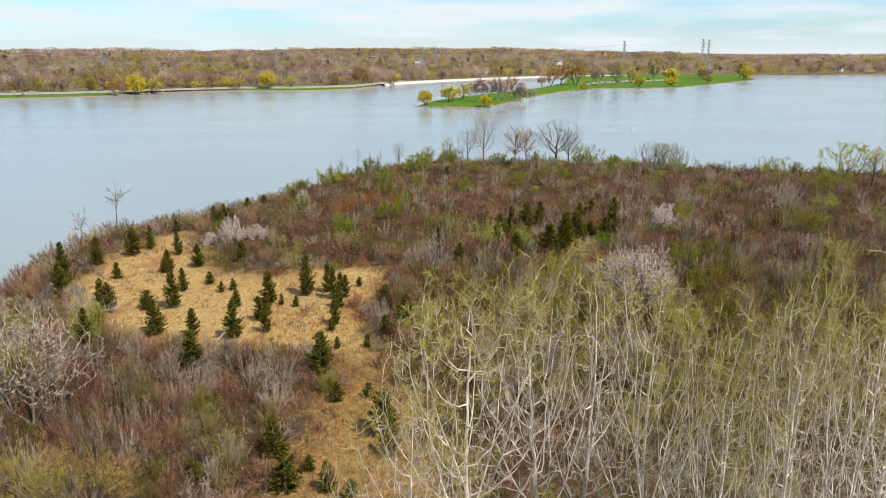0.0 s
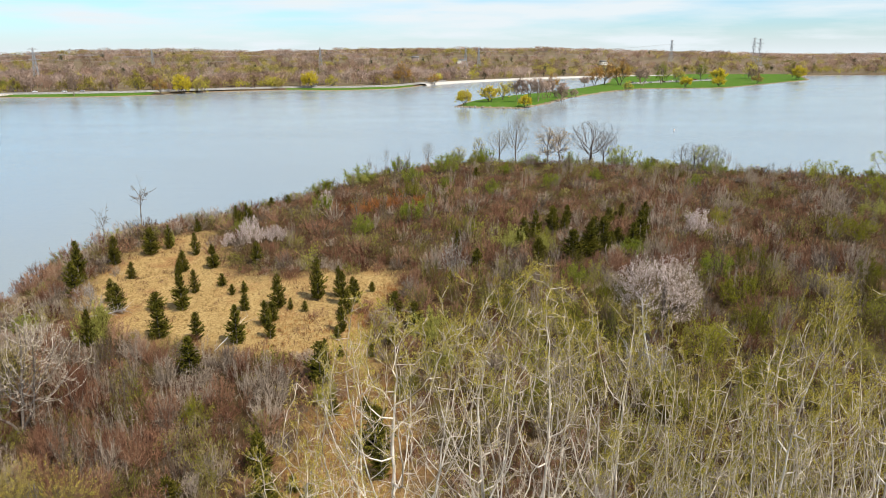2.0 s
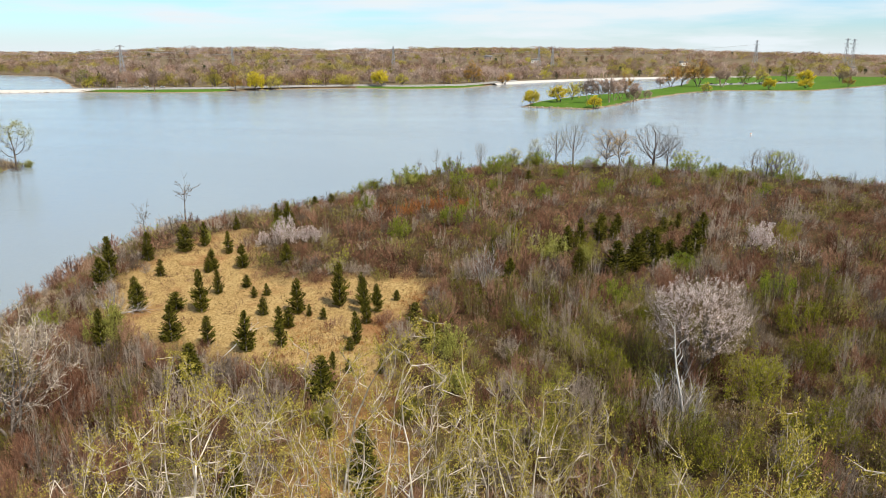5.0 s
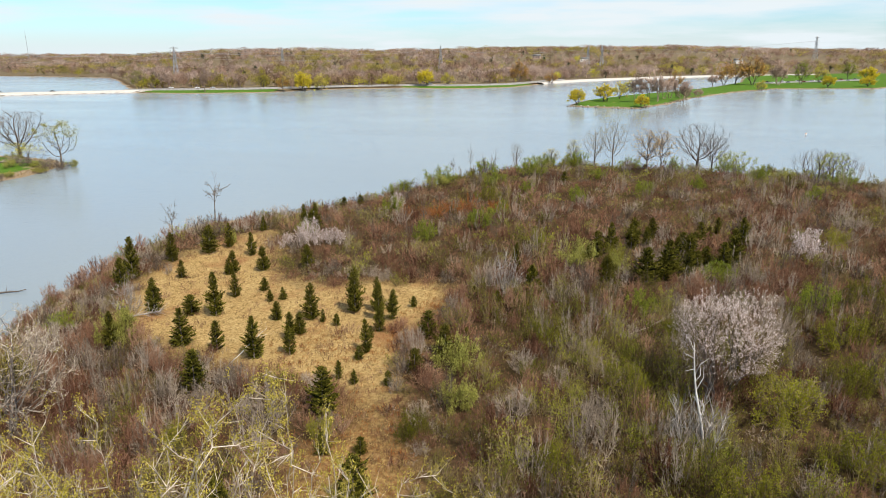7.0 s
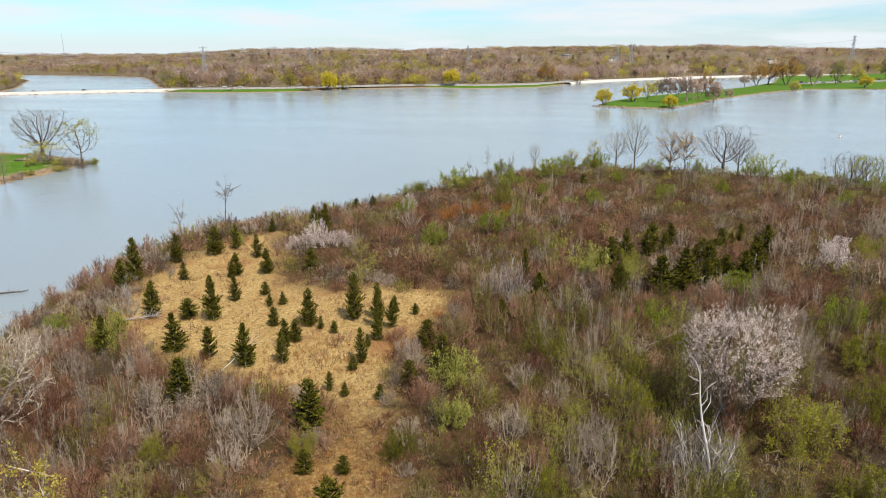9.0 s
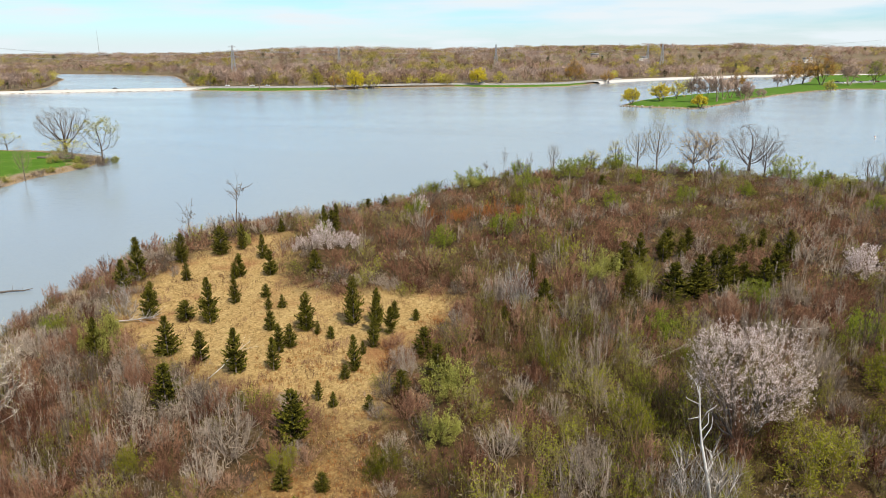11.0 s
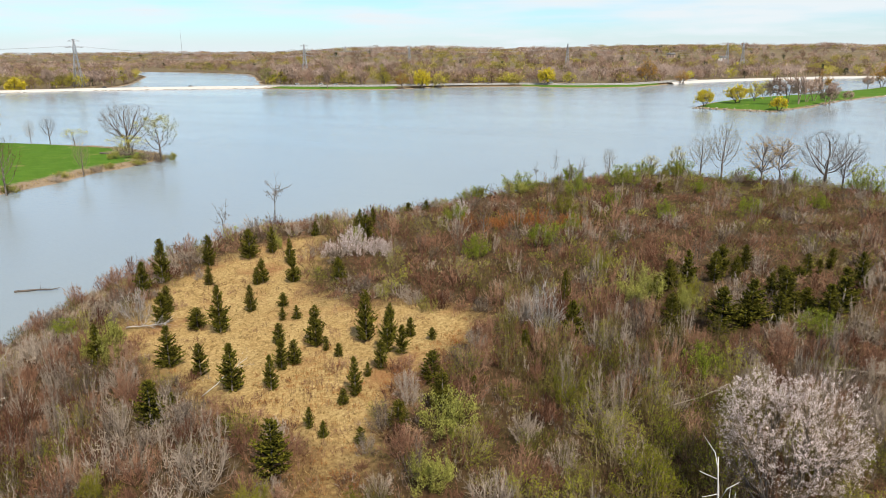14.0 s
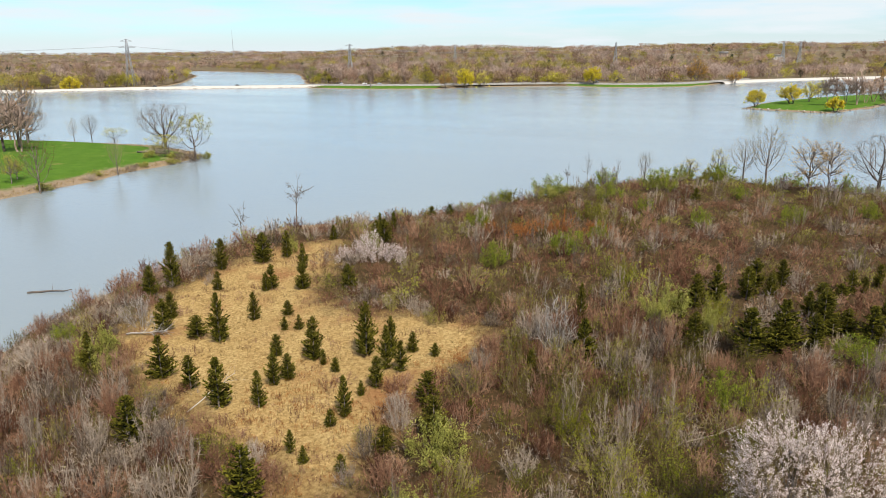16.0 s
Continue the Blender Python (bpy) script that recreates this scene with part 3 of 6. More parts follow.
def tree_meshes(seed, bark, twig_mat, leaf_mat=None, leaves=0, leaf=0.1, tassel=0, height=10.0, radius=4.0, fork=3.0, trunk_r=0.2, limbs=6, trunks=1, thin=0.01, angle=42.0, lift=0.10, wander=0.10, top=0.0, dense=1.0, up=0.12):
    """A bare tree grown limb by limb: trunk, limbs that curve upwards, side branches, shoots and twigs."""
    rng = np.random.default_rng(seed)
    wood, fine, ends = [], [], []
    span = height - fork
    mid, half = fork + span * 0.42, span * 0.58

    def room(p, d, most):
        """How far a limb can run from p before it leaves the rounded crown."""
        s = p + d * np.linspace(0.02, 1, 24)[:, None] * most
        f = (s[:, 0] ** 2 + s[:, 1] ** 2) / radius ** 2 + ((s[:, 2] - mid) / half) ** 2
        w = np.arctan2(s[:, 1], s[:, 0])
        out = np.nonzero((f > 1 + 0.22 * np.sin(3 * w + seed)) & (s[:, 2] > fork * 0.8))[0]
        return most * (0.04 + 0.96 * (out[0] / 24 if len(out) else 1.0))


    def grow(p, d, length, r, level):
        length = max(room(p, d, length), span * 0.03)
        n = max((4, 3, 2)[level], int(length / (span * (0.06, 0.055, 0.05)[level])))
        for i in range(n):
            k = (i + 1) / n
            d = unit(d + rng.normal(0, wander * (1, 1.3, 1.5)[level], 3) + np.array([0, 0, lift * (1, 0.7, 0.5)[level]]))
            q = p + d * length / n
            r0, r1 = r * (1 - 0.85 * i / n), r * (1 - 0.85 * k)
            (wood if level < 2 else fine).append((p, q, r0, r1))
            for _ in range(1 + (rng.random() < 0.35 * dense)):
                if k < (0.12, 0.12, 0.0)[level] or rng.random() > (0.8, 0.75, 0.9)[level] * dense:
                    continue
                s = p + (q - p) * rng.random()
                side = unit(np.cross(d, rng.normal(size=3)))
                w = math.radians(rng.uniform(28, 58))
                e = unit(d * math.cos(w) + side * math.sin(w) + np.array([0, 0, up]))
                if level < 2:
                    grow(s, e, max(length * (1.15 - k) * rng.uniform(0.35, 0.7), span * 0.06), max(r0 * 0.55, thin), level + 1)
                else:
                    ends.append((s, s + e * span * rng.uniform(0.015, 0.05), max(r1 * 0.7, thin * 0.8)))
            p = q
        ends.append((p, p + d * span * 0.03, thin * 0.8))

    for t in range(trunks):
        w = 6.283 * (t + 0.4 * rng.random()) / trunks
        o = np.array([math.cos(w), math.sin(w), 0.0])
        p, d = o * trunk_r * (1.2 if trunks > 1 else 0.0) + np.array([0, 0, -0.4]), unit(np.array([0, 0, 1.0]) + o * (0.16 if trunks > 1 else 0.0) + rng.normal(0, 0.04, 3))
        n = 6
        for i in range(n):
            q = p + d * (fork + 0.4) / n
            wood.append((p, q, trunk_r * (1.1 - 0.3 * i / n), trunk_r * (1.1 - 0.3 * (i + 1) / n)))
            p, d = q, unit(d + rng.normal(0, 0.035, 3))
        here = max(2, limbs // trunks)
        for k in range(here):
            v = 2.4 * k + rng.normal(0, 0.3) + seed + 1.3 * t
            out = np.array([math.cos(v), math.sin(v), 0.0]) + o * (0.5 if trunks > 1 else 0.0)
            w = math.radians(8 + angle * ((k + rng.uniform(-0.3, 0.3)) / here if k else 0.0))
            s = p - d * fork * 0.16 * rng.random() * (k > 1)
            grow(s, unit(np.array([0, 0, math.cos(w)]) + out * math.sin(w)), span * 1.3, trunk_r * rng.uniform(0.30, 0.44), 0)
    high = height / max(x[1][2] for x in wood + fine + ends)
    for rows_ in (wood, fine, ends):
        rows_[:] = [(x[0] * (1, 1, high), x[1] * (1, 1, high), *x[2:]) for x in rows_]
    p, q, r0, r1 = (np.array(x) for x in zip(*wood))
    trunk = tri_mesh("trunk", *tubes(p, q, np.maximum(r0, thin), np.maximum(r1, thin), 5), [bark], smooth=True)
    p, q, r0, r1 = (np.array(x) for x in zip(*fine))
    tp, tq, tr = (np.array(x) for x in zip(*ends))
    v, t = join([tubes(p, q, np.maximum(r0, thin), np.maximum(r1, thin), 3), spikes(tp, tq, tr)])
    idx = np.zeros(len(t), int)
    rank = np.argsort(tp[:, 2] + 0.5 * np.hypot(tp[:, 0], tp[:, 1]))
    extra = []
    if leaves:
        k = rank[(len(tp) * rng.random(leaves) ** (1 / (1 + top))).astype(int)]
        extra.append(flecks(tp[k] + (tq[k] - tp[k]) * rng.uniform(0.2, 1.1, (leaves, 1)) + rng.normal(0, leaf * 0.7, (leaves, 3)), leaf * rng.uniform(0.6, 1.3, leaves), rng, 0.4))
    if tassel:
        k = rank[(len(tp) * rng.random(tassel) ** (1 / (1 + top))).astype(int)]
        s = tp[k] + (tq[k] - tp[k]) * rng.uniform(0.3, 1.0, (tassel, 1))
        extra.append(blades(s, s + np.column_stack([rng.normal(0, 0.04, (tassel, 2)), -rng.uniform(0.08, 0.2, tassel)]), np.full(tassel, 0.018)))
    if extra:
        lv, lt = join(extra)
        v, t = join([(v, t), (lv, lt)])
        idx = np.concatenate([idx, np.ones(len(lt), int)])
    return [("trunk", trunk), ("crown", tri_mesh("crown", v, t, [twig_mat, leaf_mat or twig_mat], idx))]


def colony_tree(seed, bark, twig_mat, leaf_mat=None, leaves=0, leaf=0.05, height=10.0, radius=4.0, fork=3.0, trunk_r=0.2, lures=800, grain=0.04, twigs=3, twig_len=0.03, tip_r=0.008, trunks=1, hollow=0.35, top=1.5, sag=1.25, lift=0.12, wander=0.11, close=1.6):
    """A tree whose branches grow, node by node, towards lures spread through its crown, so that limbs fork and fill it as real ones do."""
    rng = np.random.default_rng(seed)
    stride = height * grain
    up_half = (height - fork) * 0.46
    mid = height - up_half
    d = rng.normal(size=(lures, 3))
    d /= np.linalg.norm(d, axis=1, keepdims=True)
    w = np.arctan2(d[:, 1], d[:, 0])
    far_ = (hollow + (1 - hollow) * rng.random(lures) ** 0.55) * (1 + 0.14 * np.sin(3 * w + seed) + 0.10 * np.sin(5 * w + 2.0 * seed))
    goal = d * far_[:, None] * np.array([radius, radius, up_half])
    goal[:, 2] = np.where(goal[:, 2] < 0, goal[:, 2] * sag, goal[:, 2]) + mid
    goal[:, 2] = np.minimum(goal[:, 2], height)
    nodes, mother = [], []
    for k in range(trunks):
        a = 6.283 * (k + 0.3 * rng.random()) / trunks
        o = np.array([math.cos(a), math.sin(a), 0.0])
        n = max(3, int((fork + 0.4) / stride))
        bend = rng.normal(0, 0.02, 2) * height
        for i in range(n + 1):
            f = i / n
            nodes.append(o * (trunk_r * 1.3 if trunks > 1 else 0) + o * (radius * 0.22 * f * f if trunks > 1 else 0) + np.array([bend[0] * f * (1 - f), bend[1] * f * (1 - f), -0.4 + (fork + 0.4) * f]))
            mother.append(len(nodes) - 2 if i else (0 if k else -1))
    nodes = np.array(nodes)
    dist = np.linalg.norm(goal[:, None] - nodes[None], axis=2)
    near, gap = dist.argmin(1), dist.min(1)
    live, stuck = np.ones(lures, bool), np.zeros(lures, int)
    for _ in range(120):
        if not live.any():
            break
        g = np.nonzero(live)[0]
        pull = goal[g] - nodes[near[g]]
        pull /= np.maximum(np.linalg.norm(pull, axis=1, keepdims=True), 1e-9)
        busy, inv = np.unique(near[g], return_inverse=True)
        way = np.zeros((len(busy), 3))
        np.add.at(way, inv, pull)
        way /= np.maximum(np.linalg.norm(way, axis=1, keepdims=True), 1e-9)
        way += rng.normal(0, wander, way.shape) + np.array([0, 0, lift])
        way /= np.linalg.norm(way, axis=1, keepdims=True)
        fresh = nodes[busy] + way * stride
        first = len(nodes)
        nodes = np.concatenate([nodes, fresh])
        mother += list(busy)
        dn = np.linalg.norm(goal[:, None] - fresh[None], axis=2)
        better = dn.min(1) < gap - 0.02 * stride
        stuck = np.where(better, 0, stuck + 1)
        near = np.where(better, first + dn.argmin(1), near)
        gap = np.where(better, dn.min(1), gap)
        live &= (gap > stride * close) & (stuck < 2)
    mother = np.array(mother)
    load = np.zeros(len(nodes))
    kids = np.bincount(mother[mother >= 0], minlength=len(nodes))
    load[kids == 0] = 1.0
    for i in range(len(nodes) - 1, -1, -1):
        if mother[i] >= 0:
            load[mother[i]] += load[i]
    r = tip_r * load ** 0.5
    r *= np.minimum(1.0, trunk_r / r.max() + (1 - trunk_r / r.max()) * (1 - np.clip(r / r.max(), 0, 1)))
    child = np.nonzero(mother >= 0)[0]
    p, q, rp_, rq_ = nodes[mother[child]], nodes[child], np.minimum(r[mother[child]], r[child] * 1.5), r[child]
    thick_ = rp_ > tip_r * 2.6
    trunk = tri_mesh("trunk", *tubes(p[thick_], q[thick_], rp_[thick_], rq_[thick_], 5), [bark], smooth=True)
    ends = child[load[child] < 4]
    k = np.repeat(ends, twigs)
    f = rng.random((len(k), 1))
    foot = nodes[k] * f + nodes[mother[k]] * (1 - f)
    aim = nodes[k] - nodes[mother[k]]
    aim = aim / np.linalg.norm(aim, axis=1, keepdims=True) * 0.8 + rng.normal(0, 0.45, (len(k), 3)) + np.array([0, 0, 0.25])
    aim /= np.linalg.norm(aim, axis=1, keepdims=True)
    tip = foot + aim * height * twig_len * rng.uniform(0.5, 1.5, (len(k), 1))
    v, t = join([tubes(p[~thick_], q[~thick_], rp_[~thick_], rq_[~thick_], 3), slips(foot, tip, np.full(len(k), tip_r * 0.8), rng)])
    idx = np.zeros(len(t), int)
    if leaves:
        rank = np.argsort(tip[:, 2] + 0.4 * np.hypot(tip[:, 0], tip[:, 1]))
        j = rank[(len(tip) * rng.random(leaves) ** (1 / (1 + top))).astype(int)]
        c = foot[j] + (tip[j] - foot[j]) * rng.uniform(0.3, 1.1, (leaves, 1)) + rng.normal(0, leaf * 0.8, (leaves, 3))
        e = rng.normal(size=(leaves, 3)) + np.array([0, 0, -0.4])
        e *= leaf * rng.uniform(0.7, 1.5, (leaves, 1)) / np.linalg.norm(e, axis=1, keepdims=True)
        v, t = join([(v, t), slips(c, c + e, np.full(leaves, leaf * 0.36), rng)])
        idx = np.concatenate([idx, np.ones(leaves, int)])
    return [("trunk", trunk), ("crown", tri_mesh("crown", v, t, [twig_mat, leaf_mat or twig_mat], idx))]


def cedar_meshes(seed, mat, slim=1.0, sprays=210):
    """A red cedar one metre high: a short trunk and tiers of upswept, ragged sprays full of needles, 0.25 m out at the widest."""
    rng = np.random.default_rng(seed)
    z = 0.01 + 0.95 * rng.random(sprays) ** 1.15
    w = rng.random(sprays) * 2 * math.pi
    bulge = 1 + 0.10 * np.sin(z * 13 + rng.random() * 6) + 0.13 * np.sin(w * 2 + z * 6 + seed) + 0.10 * np.sin(w * 5 + seed)
    reach = 0.36 * slim * bulge * (z + 0.12) ** 0.26 * np.clip(1.0 - z, 0, 1) ** 0.82 * rng.uniform(0.62, 1.12, sprays)
    out = np.stack([np.cos(w), np.sin(w), np.zeros(sprays)], 1)
    tip = out * reach[:, None] + np.stack([0 * z, 0 * z, z + reach * (rng.uniform(0.15, 0.6, sprays) + 0.5 * z)], 1)
    root = out * reach[:, None] * 0.1 + np.stack([0 * z, 0 * z, z - 0.02], 1)
    pieces = [slips(root, tip, 0.012 + 0.06 * reach, rng)]
    for k in range(13):
        f = rng.uniform(0.25, 1.0, (sprays, 1)) ** 0.8
        s = root + (tip - root) * f
        side = rng.normal(0, 0.5, (sprays, 3)) + out * 0.5 + np.array([0, 0, 0.5])
        side /= np.linalg.norm(side, axis=1, keepdims=True)
        e = s + side * (0.028 + 0.13 * reach)[:, None] * rng.uniform(0.5, 1.15, (sprays, 1))
        pieces.append(slips(s, e, (0.008 + 0.02 * reach) * rng.uniform(0.7, 1.3, sprays), rng))
    v, t = join(pieces)
    trunk = spikes(np.array([[0, 0, -0.05]]), np.array([[0, 0, 0.97]]), [0.028])
    return [("trunk", tri_mesh("trunk", *trunk, [M_BARK])), ("crown", tri_mesh("crown", v, t, [mat]))]


def shrub_arrays(seed, stems=14, twigs=220, thick=0.011, leaves=0, leaf=0.05, ragged=0.16, vase=0.3):
    """A many-stemmed shrub, one metre out and up: stems that fan from the foot, twigs along them, leaves on the twigs. Index 0: wood, 1: leaf."""
    rng = np.random.default_rng(seed)
    w, rr = rng.random(stems) * 2 * math.pi, np.sqrt(rng.random(stems))
    lump = 1 + 0.16 * np.sin(2 * w + seed) + 0.12 * np.sin(5 * w + 2.3 * seed)
    top = np.stack([np.cos(w) * rr * lump, np.sin(w) * rr * lump, np.sqrt(1.08 - rr ** 2) * rng.uniform(0.78, 0.92 + ragged, stems)], 1)
    foot = np.stack([np.cos(w) * vase * rr, np.sin(w) * vase * rr, np.full(stems, -0.1)], 1)
    knee = (foot + top) / 2 + np.stack([np.cos(w) * 0.1, np.sin(w) * 0.1, 0 * w], 1) + rng.normal(0, 0.06, (stems, 3))
    k = rng.integers(0, stems, twigs)
    f = rng.uniform(0.18, 1.0, (twigs, 1)) ** 0.75
    at_ = (1 - f) ** 2 * foot[k] + 2 * f * (1 - f) * knee[k] + f * f * top[k]
    aim = (1 - f) * (knee[k] - foot[k]) + f * (top[k] - knee[k])
    aim /= np.linalg.norm(aim, axis=1, keepdims=True)
    aim = aim * 0.5 + rng.normal(0, 0.62, (twigs, 3)) + np.array([0, 0, 0.2])
    aim /= np.linalg.norm(aim, axis=1, keepdims=True)
    end = at_ + aim * rng.uniform(0.12, 0.30 + ragged, (twigs, 1)) * (1.25 - 0.5 * f)
    v, t = join([slips(foot, knee, np.full(stems, thick * 1.5), rng), slips(knee - (knee - foot) * 0.25, top, np.full(stems, thick * 1.15), rng), slips(at_, end, thick * rng.uniform(0.6, 1.3, twigs), rng)])
    idx = np.zeros(len(t), int)
    if leaves:
        j = rng.integers(0, twigs, leaves)
        c = at_[j] + (end[j] - at_[j]) * rng.uniform(0.2, 1.05, (leaves, 1)) + rng.normal(0, 0.03, (leaves, 3))
        d = rng.normal(size=(leaves, 3))
        d /= np.linalg.norm(d, axis=1, keepdims=True)
        size_ = leaf * rng.uniform(0.6, 1.4, (leaves, 1))
        v, t = join([(v, t), slips(c, c + d * size_, size_ * 0.42, rng)])
        idx = np.concatenate([idx, np.ones(leaves, int)])
    return v, t, idx


def far_tree_arrays(seed, spread, boughs, trunk, broad, rise=0.5):
    """A bare tree one metre high for woods seen from afar: a trunk, ascending limbs and a rounded broom of fine boughs."""
    rng = np.random.default_rng(seed)
    half = (1 - trunk) * 0.5
    c = np.array([0, 0, trunk + half])
    d = rng.normal(size=(boughs, 3))
    d /= np.linalg.norm(d, axis=1, keepdims=True)
    d[:, 2] = np.abs(d[:, 2]) * np.where(rng.random(boughs) < 0.78, 1, -1)
    lump = 1 + 0.16 * np.sin(d[:, 0] * 4 + seed) + 0.16 * np.sin(d[:, 1] * 5 + 2 * seed)
    tip = c + d * np.array([spread, spread, half]) * (rng.uniform(0.55, 1.05, boughs) * lump)[:, None]
    back = d * np.array([0.9, 0.9, 0.6]) + np.array([0, 0, rise]) + rng.normal(0, 0.3, (boughs, 3))
    back /= np.linalg.norm(back, axis=1, keepdims=True)
    fine = slips(tip - back * rng.uniform(0.10, 0.2, (boughs, 1)), tip, np.full(boughs, broad), rng)
    n = boughs // 2
    inner = rng.normal(size=(n, 3))
    inner *= (0.75 * rng.random((n, 1)) ** 0.4) / np.linalg.norm(inner, axis=1, keepdims=True)
    inner = c + inner * np.array([spread, spread, half])
    lean = rng.normal(size=(n, 3)) * 0.05 + np.array([0, 0, 0.05])
    fine = join([fine, slips(inner - lean, inner + lean, np.full(n, 0.032), rng)])
    limbs = 5
    w = rng.random(limbs) * 6.283
    ends = np.stack([np.cos(w) * spread * 0.6, np.sin(w) * spread * 0.6, rng.uniform(0.65, 0.92, limbs)], 1)
    v, t = join([spikes(np.array([[0, 0, -0.05]]), np.array([[0, 0, 0.8]]), [0.017]), slips(np.tile([[0, 0, trunk]], (limbs, 1)), ends, np.full(limbs, 0.012), rng), fine])
    return v, t, np.zeros(len(t), int)


R = np.random.default_rng(11)


def along(line, n, side, spread):
    q = np.asarray(line, float)[:, :2]
    k = R.integers(0, len(q) - 1, n)
    p = q[k] + (q[k + 1] - q[k]) * R.random((n, 1))
    d = q[k + 1] - q[k]
    d /= np.linalg.norm(d, axis=1, keepdims=True)
    return p + np.stack([-d[:, 1], d[:, 0]], 1) * (side + R.normal(0, spread, (n, 1)))


def scatter(n, x0, x1, y0, y1):
    return np.stack([R.uniform(x0, x1, n), R.uniform(y0, y1, n)], 1)


def stuff(name, mats, label, category, xyz, protos, scale, height):
    pick = R.integers(0, len(protos), len(xyz))
    v, t, m, own = stamp(protos, xyz, scale, height, R.random(len(xyz)) * 2 * math.pi, pick)
    me = tri_mesh(name, v, t, mats, m)
    me.attributes.new("plant", "FLOAT", "POINT").data.foreach_set("value", own.astype(np.float32))
    return tagged(new(name, me), label, category, kind="stuff")


# ---- cedars on the meadow and in the brush ----
CEDAR_DARK = [cedar_meshes(100 + k, M_CEDAR, s) for k, s in enumerate((1.0, 0.9, 1.05, 0.85, 1.1))]
CEDAR_BRONZE = [cedar_meshes(120 + k, M_CEDAR_OLIVE, s) for k, s in enumerate((1.0, 0.9))]
CEDARS_WEST = [(-62.9, 107.1, 7.1, 1.5), (-60.0, 100.8, 5.5, 1.4), (-52.1, 97.4, 3.9, 1.0), (-49.2, 93.6, 4.4, 1.2), (-57.3, 120.8, 5.3, 1.6), (-55.9, 125.1, 4.8, 1.1),
               (-55.9, 138.0, 2.9, 0.9), (-49.2, 121.0, 4.4, 1.1), (-42.8, 113.0, 4.3, 1.1), (-35.5, 114.2, 4.2, 1.1), (-47.3, 111.5, 4.0, 1.0), (-47.6, 110.6, 2.9, 0.8),
               (-39.7, 93.7, 6.5, 1.5), (-43.5, 93.8, 2.9, 1.4), (-38.6, 84.2, 5.0, 1.6), (-33.2, 83.2, 3.8, 1.1), (-27.3, 81.3, 5.4, 1.5), (-29.8, 73.3, 4.8, 1.6), (-46.3, 81.4, 5.1, 1.2)]
CEDARS_MID = [(-23.5, 82.7, 4.0, 0.9), (-25.5, 87.1, 3.6, 0.9), (-25.0, 88.7, 3.0, 0.9), (-30.4, 93.1, 2.7, 0.9), (-25.9, 94.1, 5.2, 1.2), (-20.9, 97.0, 6.5, 1.3), (-16.7, 94.5, 5.0, 0.9),
              (-17.9, 97.4, 4.9, 0.8), (-14.8, 94.3, 3.5, 0.9), (-16.3, 99.3, 2.5, 0.7), (-15.2, 90.3, 3.4, 0.9), (-14.8, 84.5, 4.3, 0.9), (-14.3, 71.0, 5.0, 1.6), (-8.6, 89.0, 3.5, 1.3),
              (-45.1, 138.3, 4.3, 1.6), (-47.5, 139.5, 3.6, 1.2), (-50.5, 145.2, 3.8, 0.8), (-49.0, 147.7, 3.6, 0.7), (-46.9, 158.9, 2.2, 0.9), (-43.6, 160.5, 2.3, 0.8), (-37.2, 164.1, 2.3, 0.9)]
CEDARS_SMALL = [(-15.6, 88.3, 1.7, 0.5), (-15.0, 82.6, 1.8, 0.6), (-15.4, 77.6, 2.2, 0.5), (-13.3, 76.7, 1.7, 0.5), (-9.7, 76.9, 1.8, 0.5), (-33.0, 100.2, 2.0, 0.7), (-34.5, 99.3, 1.8, 0.6),
                (-37.7, 103.7, 2.1, 0.8), (-23.9, 93.2, 1.9, 0.5), (-21.6, 92.2, 1.7, 0.6), (-13.4, 99.1, 1.6, 0.6), (-31.4, 77.3, 1.4, 0.5), (-12.1, 52.3, 1.7, 0.6), (-4.0, 88.6, 1.7, 0.7)]
CEDARS_EAST = [(11.4, 110.3, 4.0, 1.2), (11.7, 123.9, 5.1, 1.3), (14.9, 126.8, 4.4, 1.3), (17.4, 129.5, 3.4, 0.9), (1.9, 102.7, 4.8, 1.1), (8.7, 118.1, 3.3, 1.0), (16.7, 109.4, 5.3, 1.9),
               (19.6, 112.2, 5.7, 1.9), (19.1, 111.5, 3.7, 1.3), (22.5, 114.5, 3.8, 1.3), (21.7, 123.6, 3.2, 1.0), (24.2, 119.3, 2.6, 1.0), (25.5, 120.4, 3.0, 1.1), (27.7, 118.6, 4.2, 1.6),
               (23.2, 131.2, 2.3, 1.2), (25.1, 131.4, 2.2, 1.2), (27.7, 135.9, 2.2, 0.8), (29.4, 139.2, 3.2, 0.8), (29.3, 121.2, 5.7, 1.8), (15.4, 132.8, 4.0, 1.1), (18.4, 135.0, 3.6, 1.0), (23.3, 122.0, 4.4, 1.5), (32.2, 131.4, 5.0, 1.3), (26.2, 134.8, 3.2, 1.1), (9.6, 122.3, 4.2, 1.2), (-0.2, 186.0, 2.6, 0.9), (51.2, 190.8, 2.7, 0.9)]
CEDARS_NEAR = [(-15.7, 54.6, 4.3, 1.1), (-13.5, 49.5, 4.6, 1.4), (-10.0, 49.2, 3.0, 0.8), (-6.1, 57.7, 4.8, 1.5), (-5.1, 54.2, 3.4, 1.1), (-7.9, 48.0, 1.9, 1.0)]
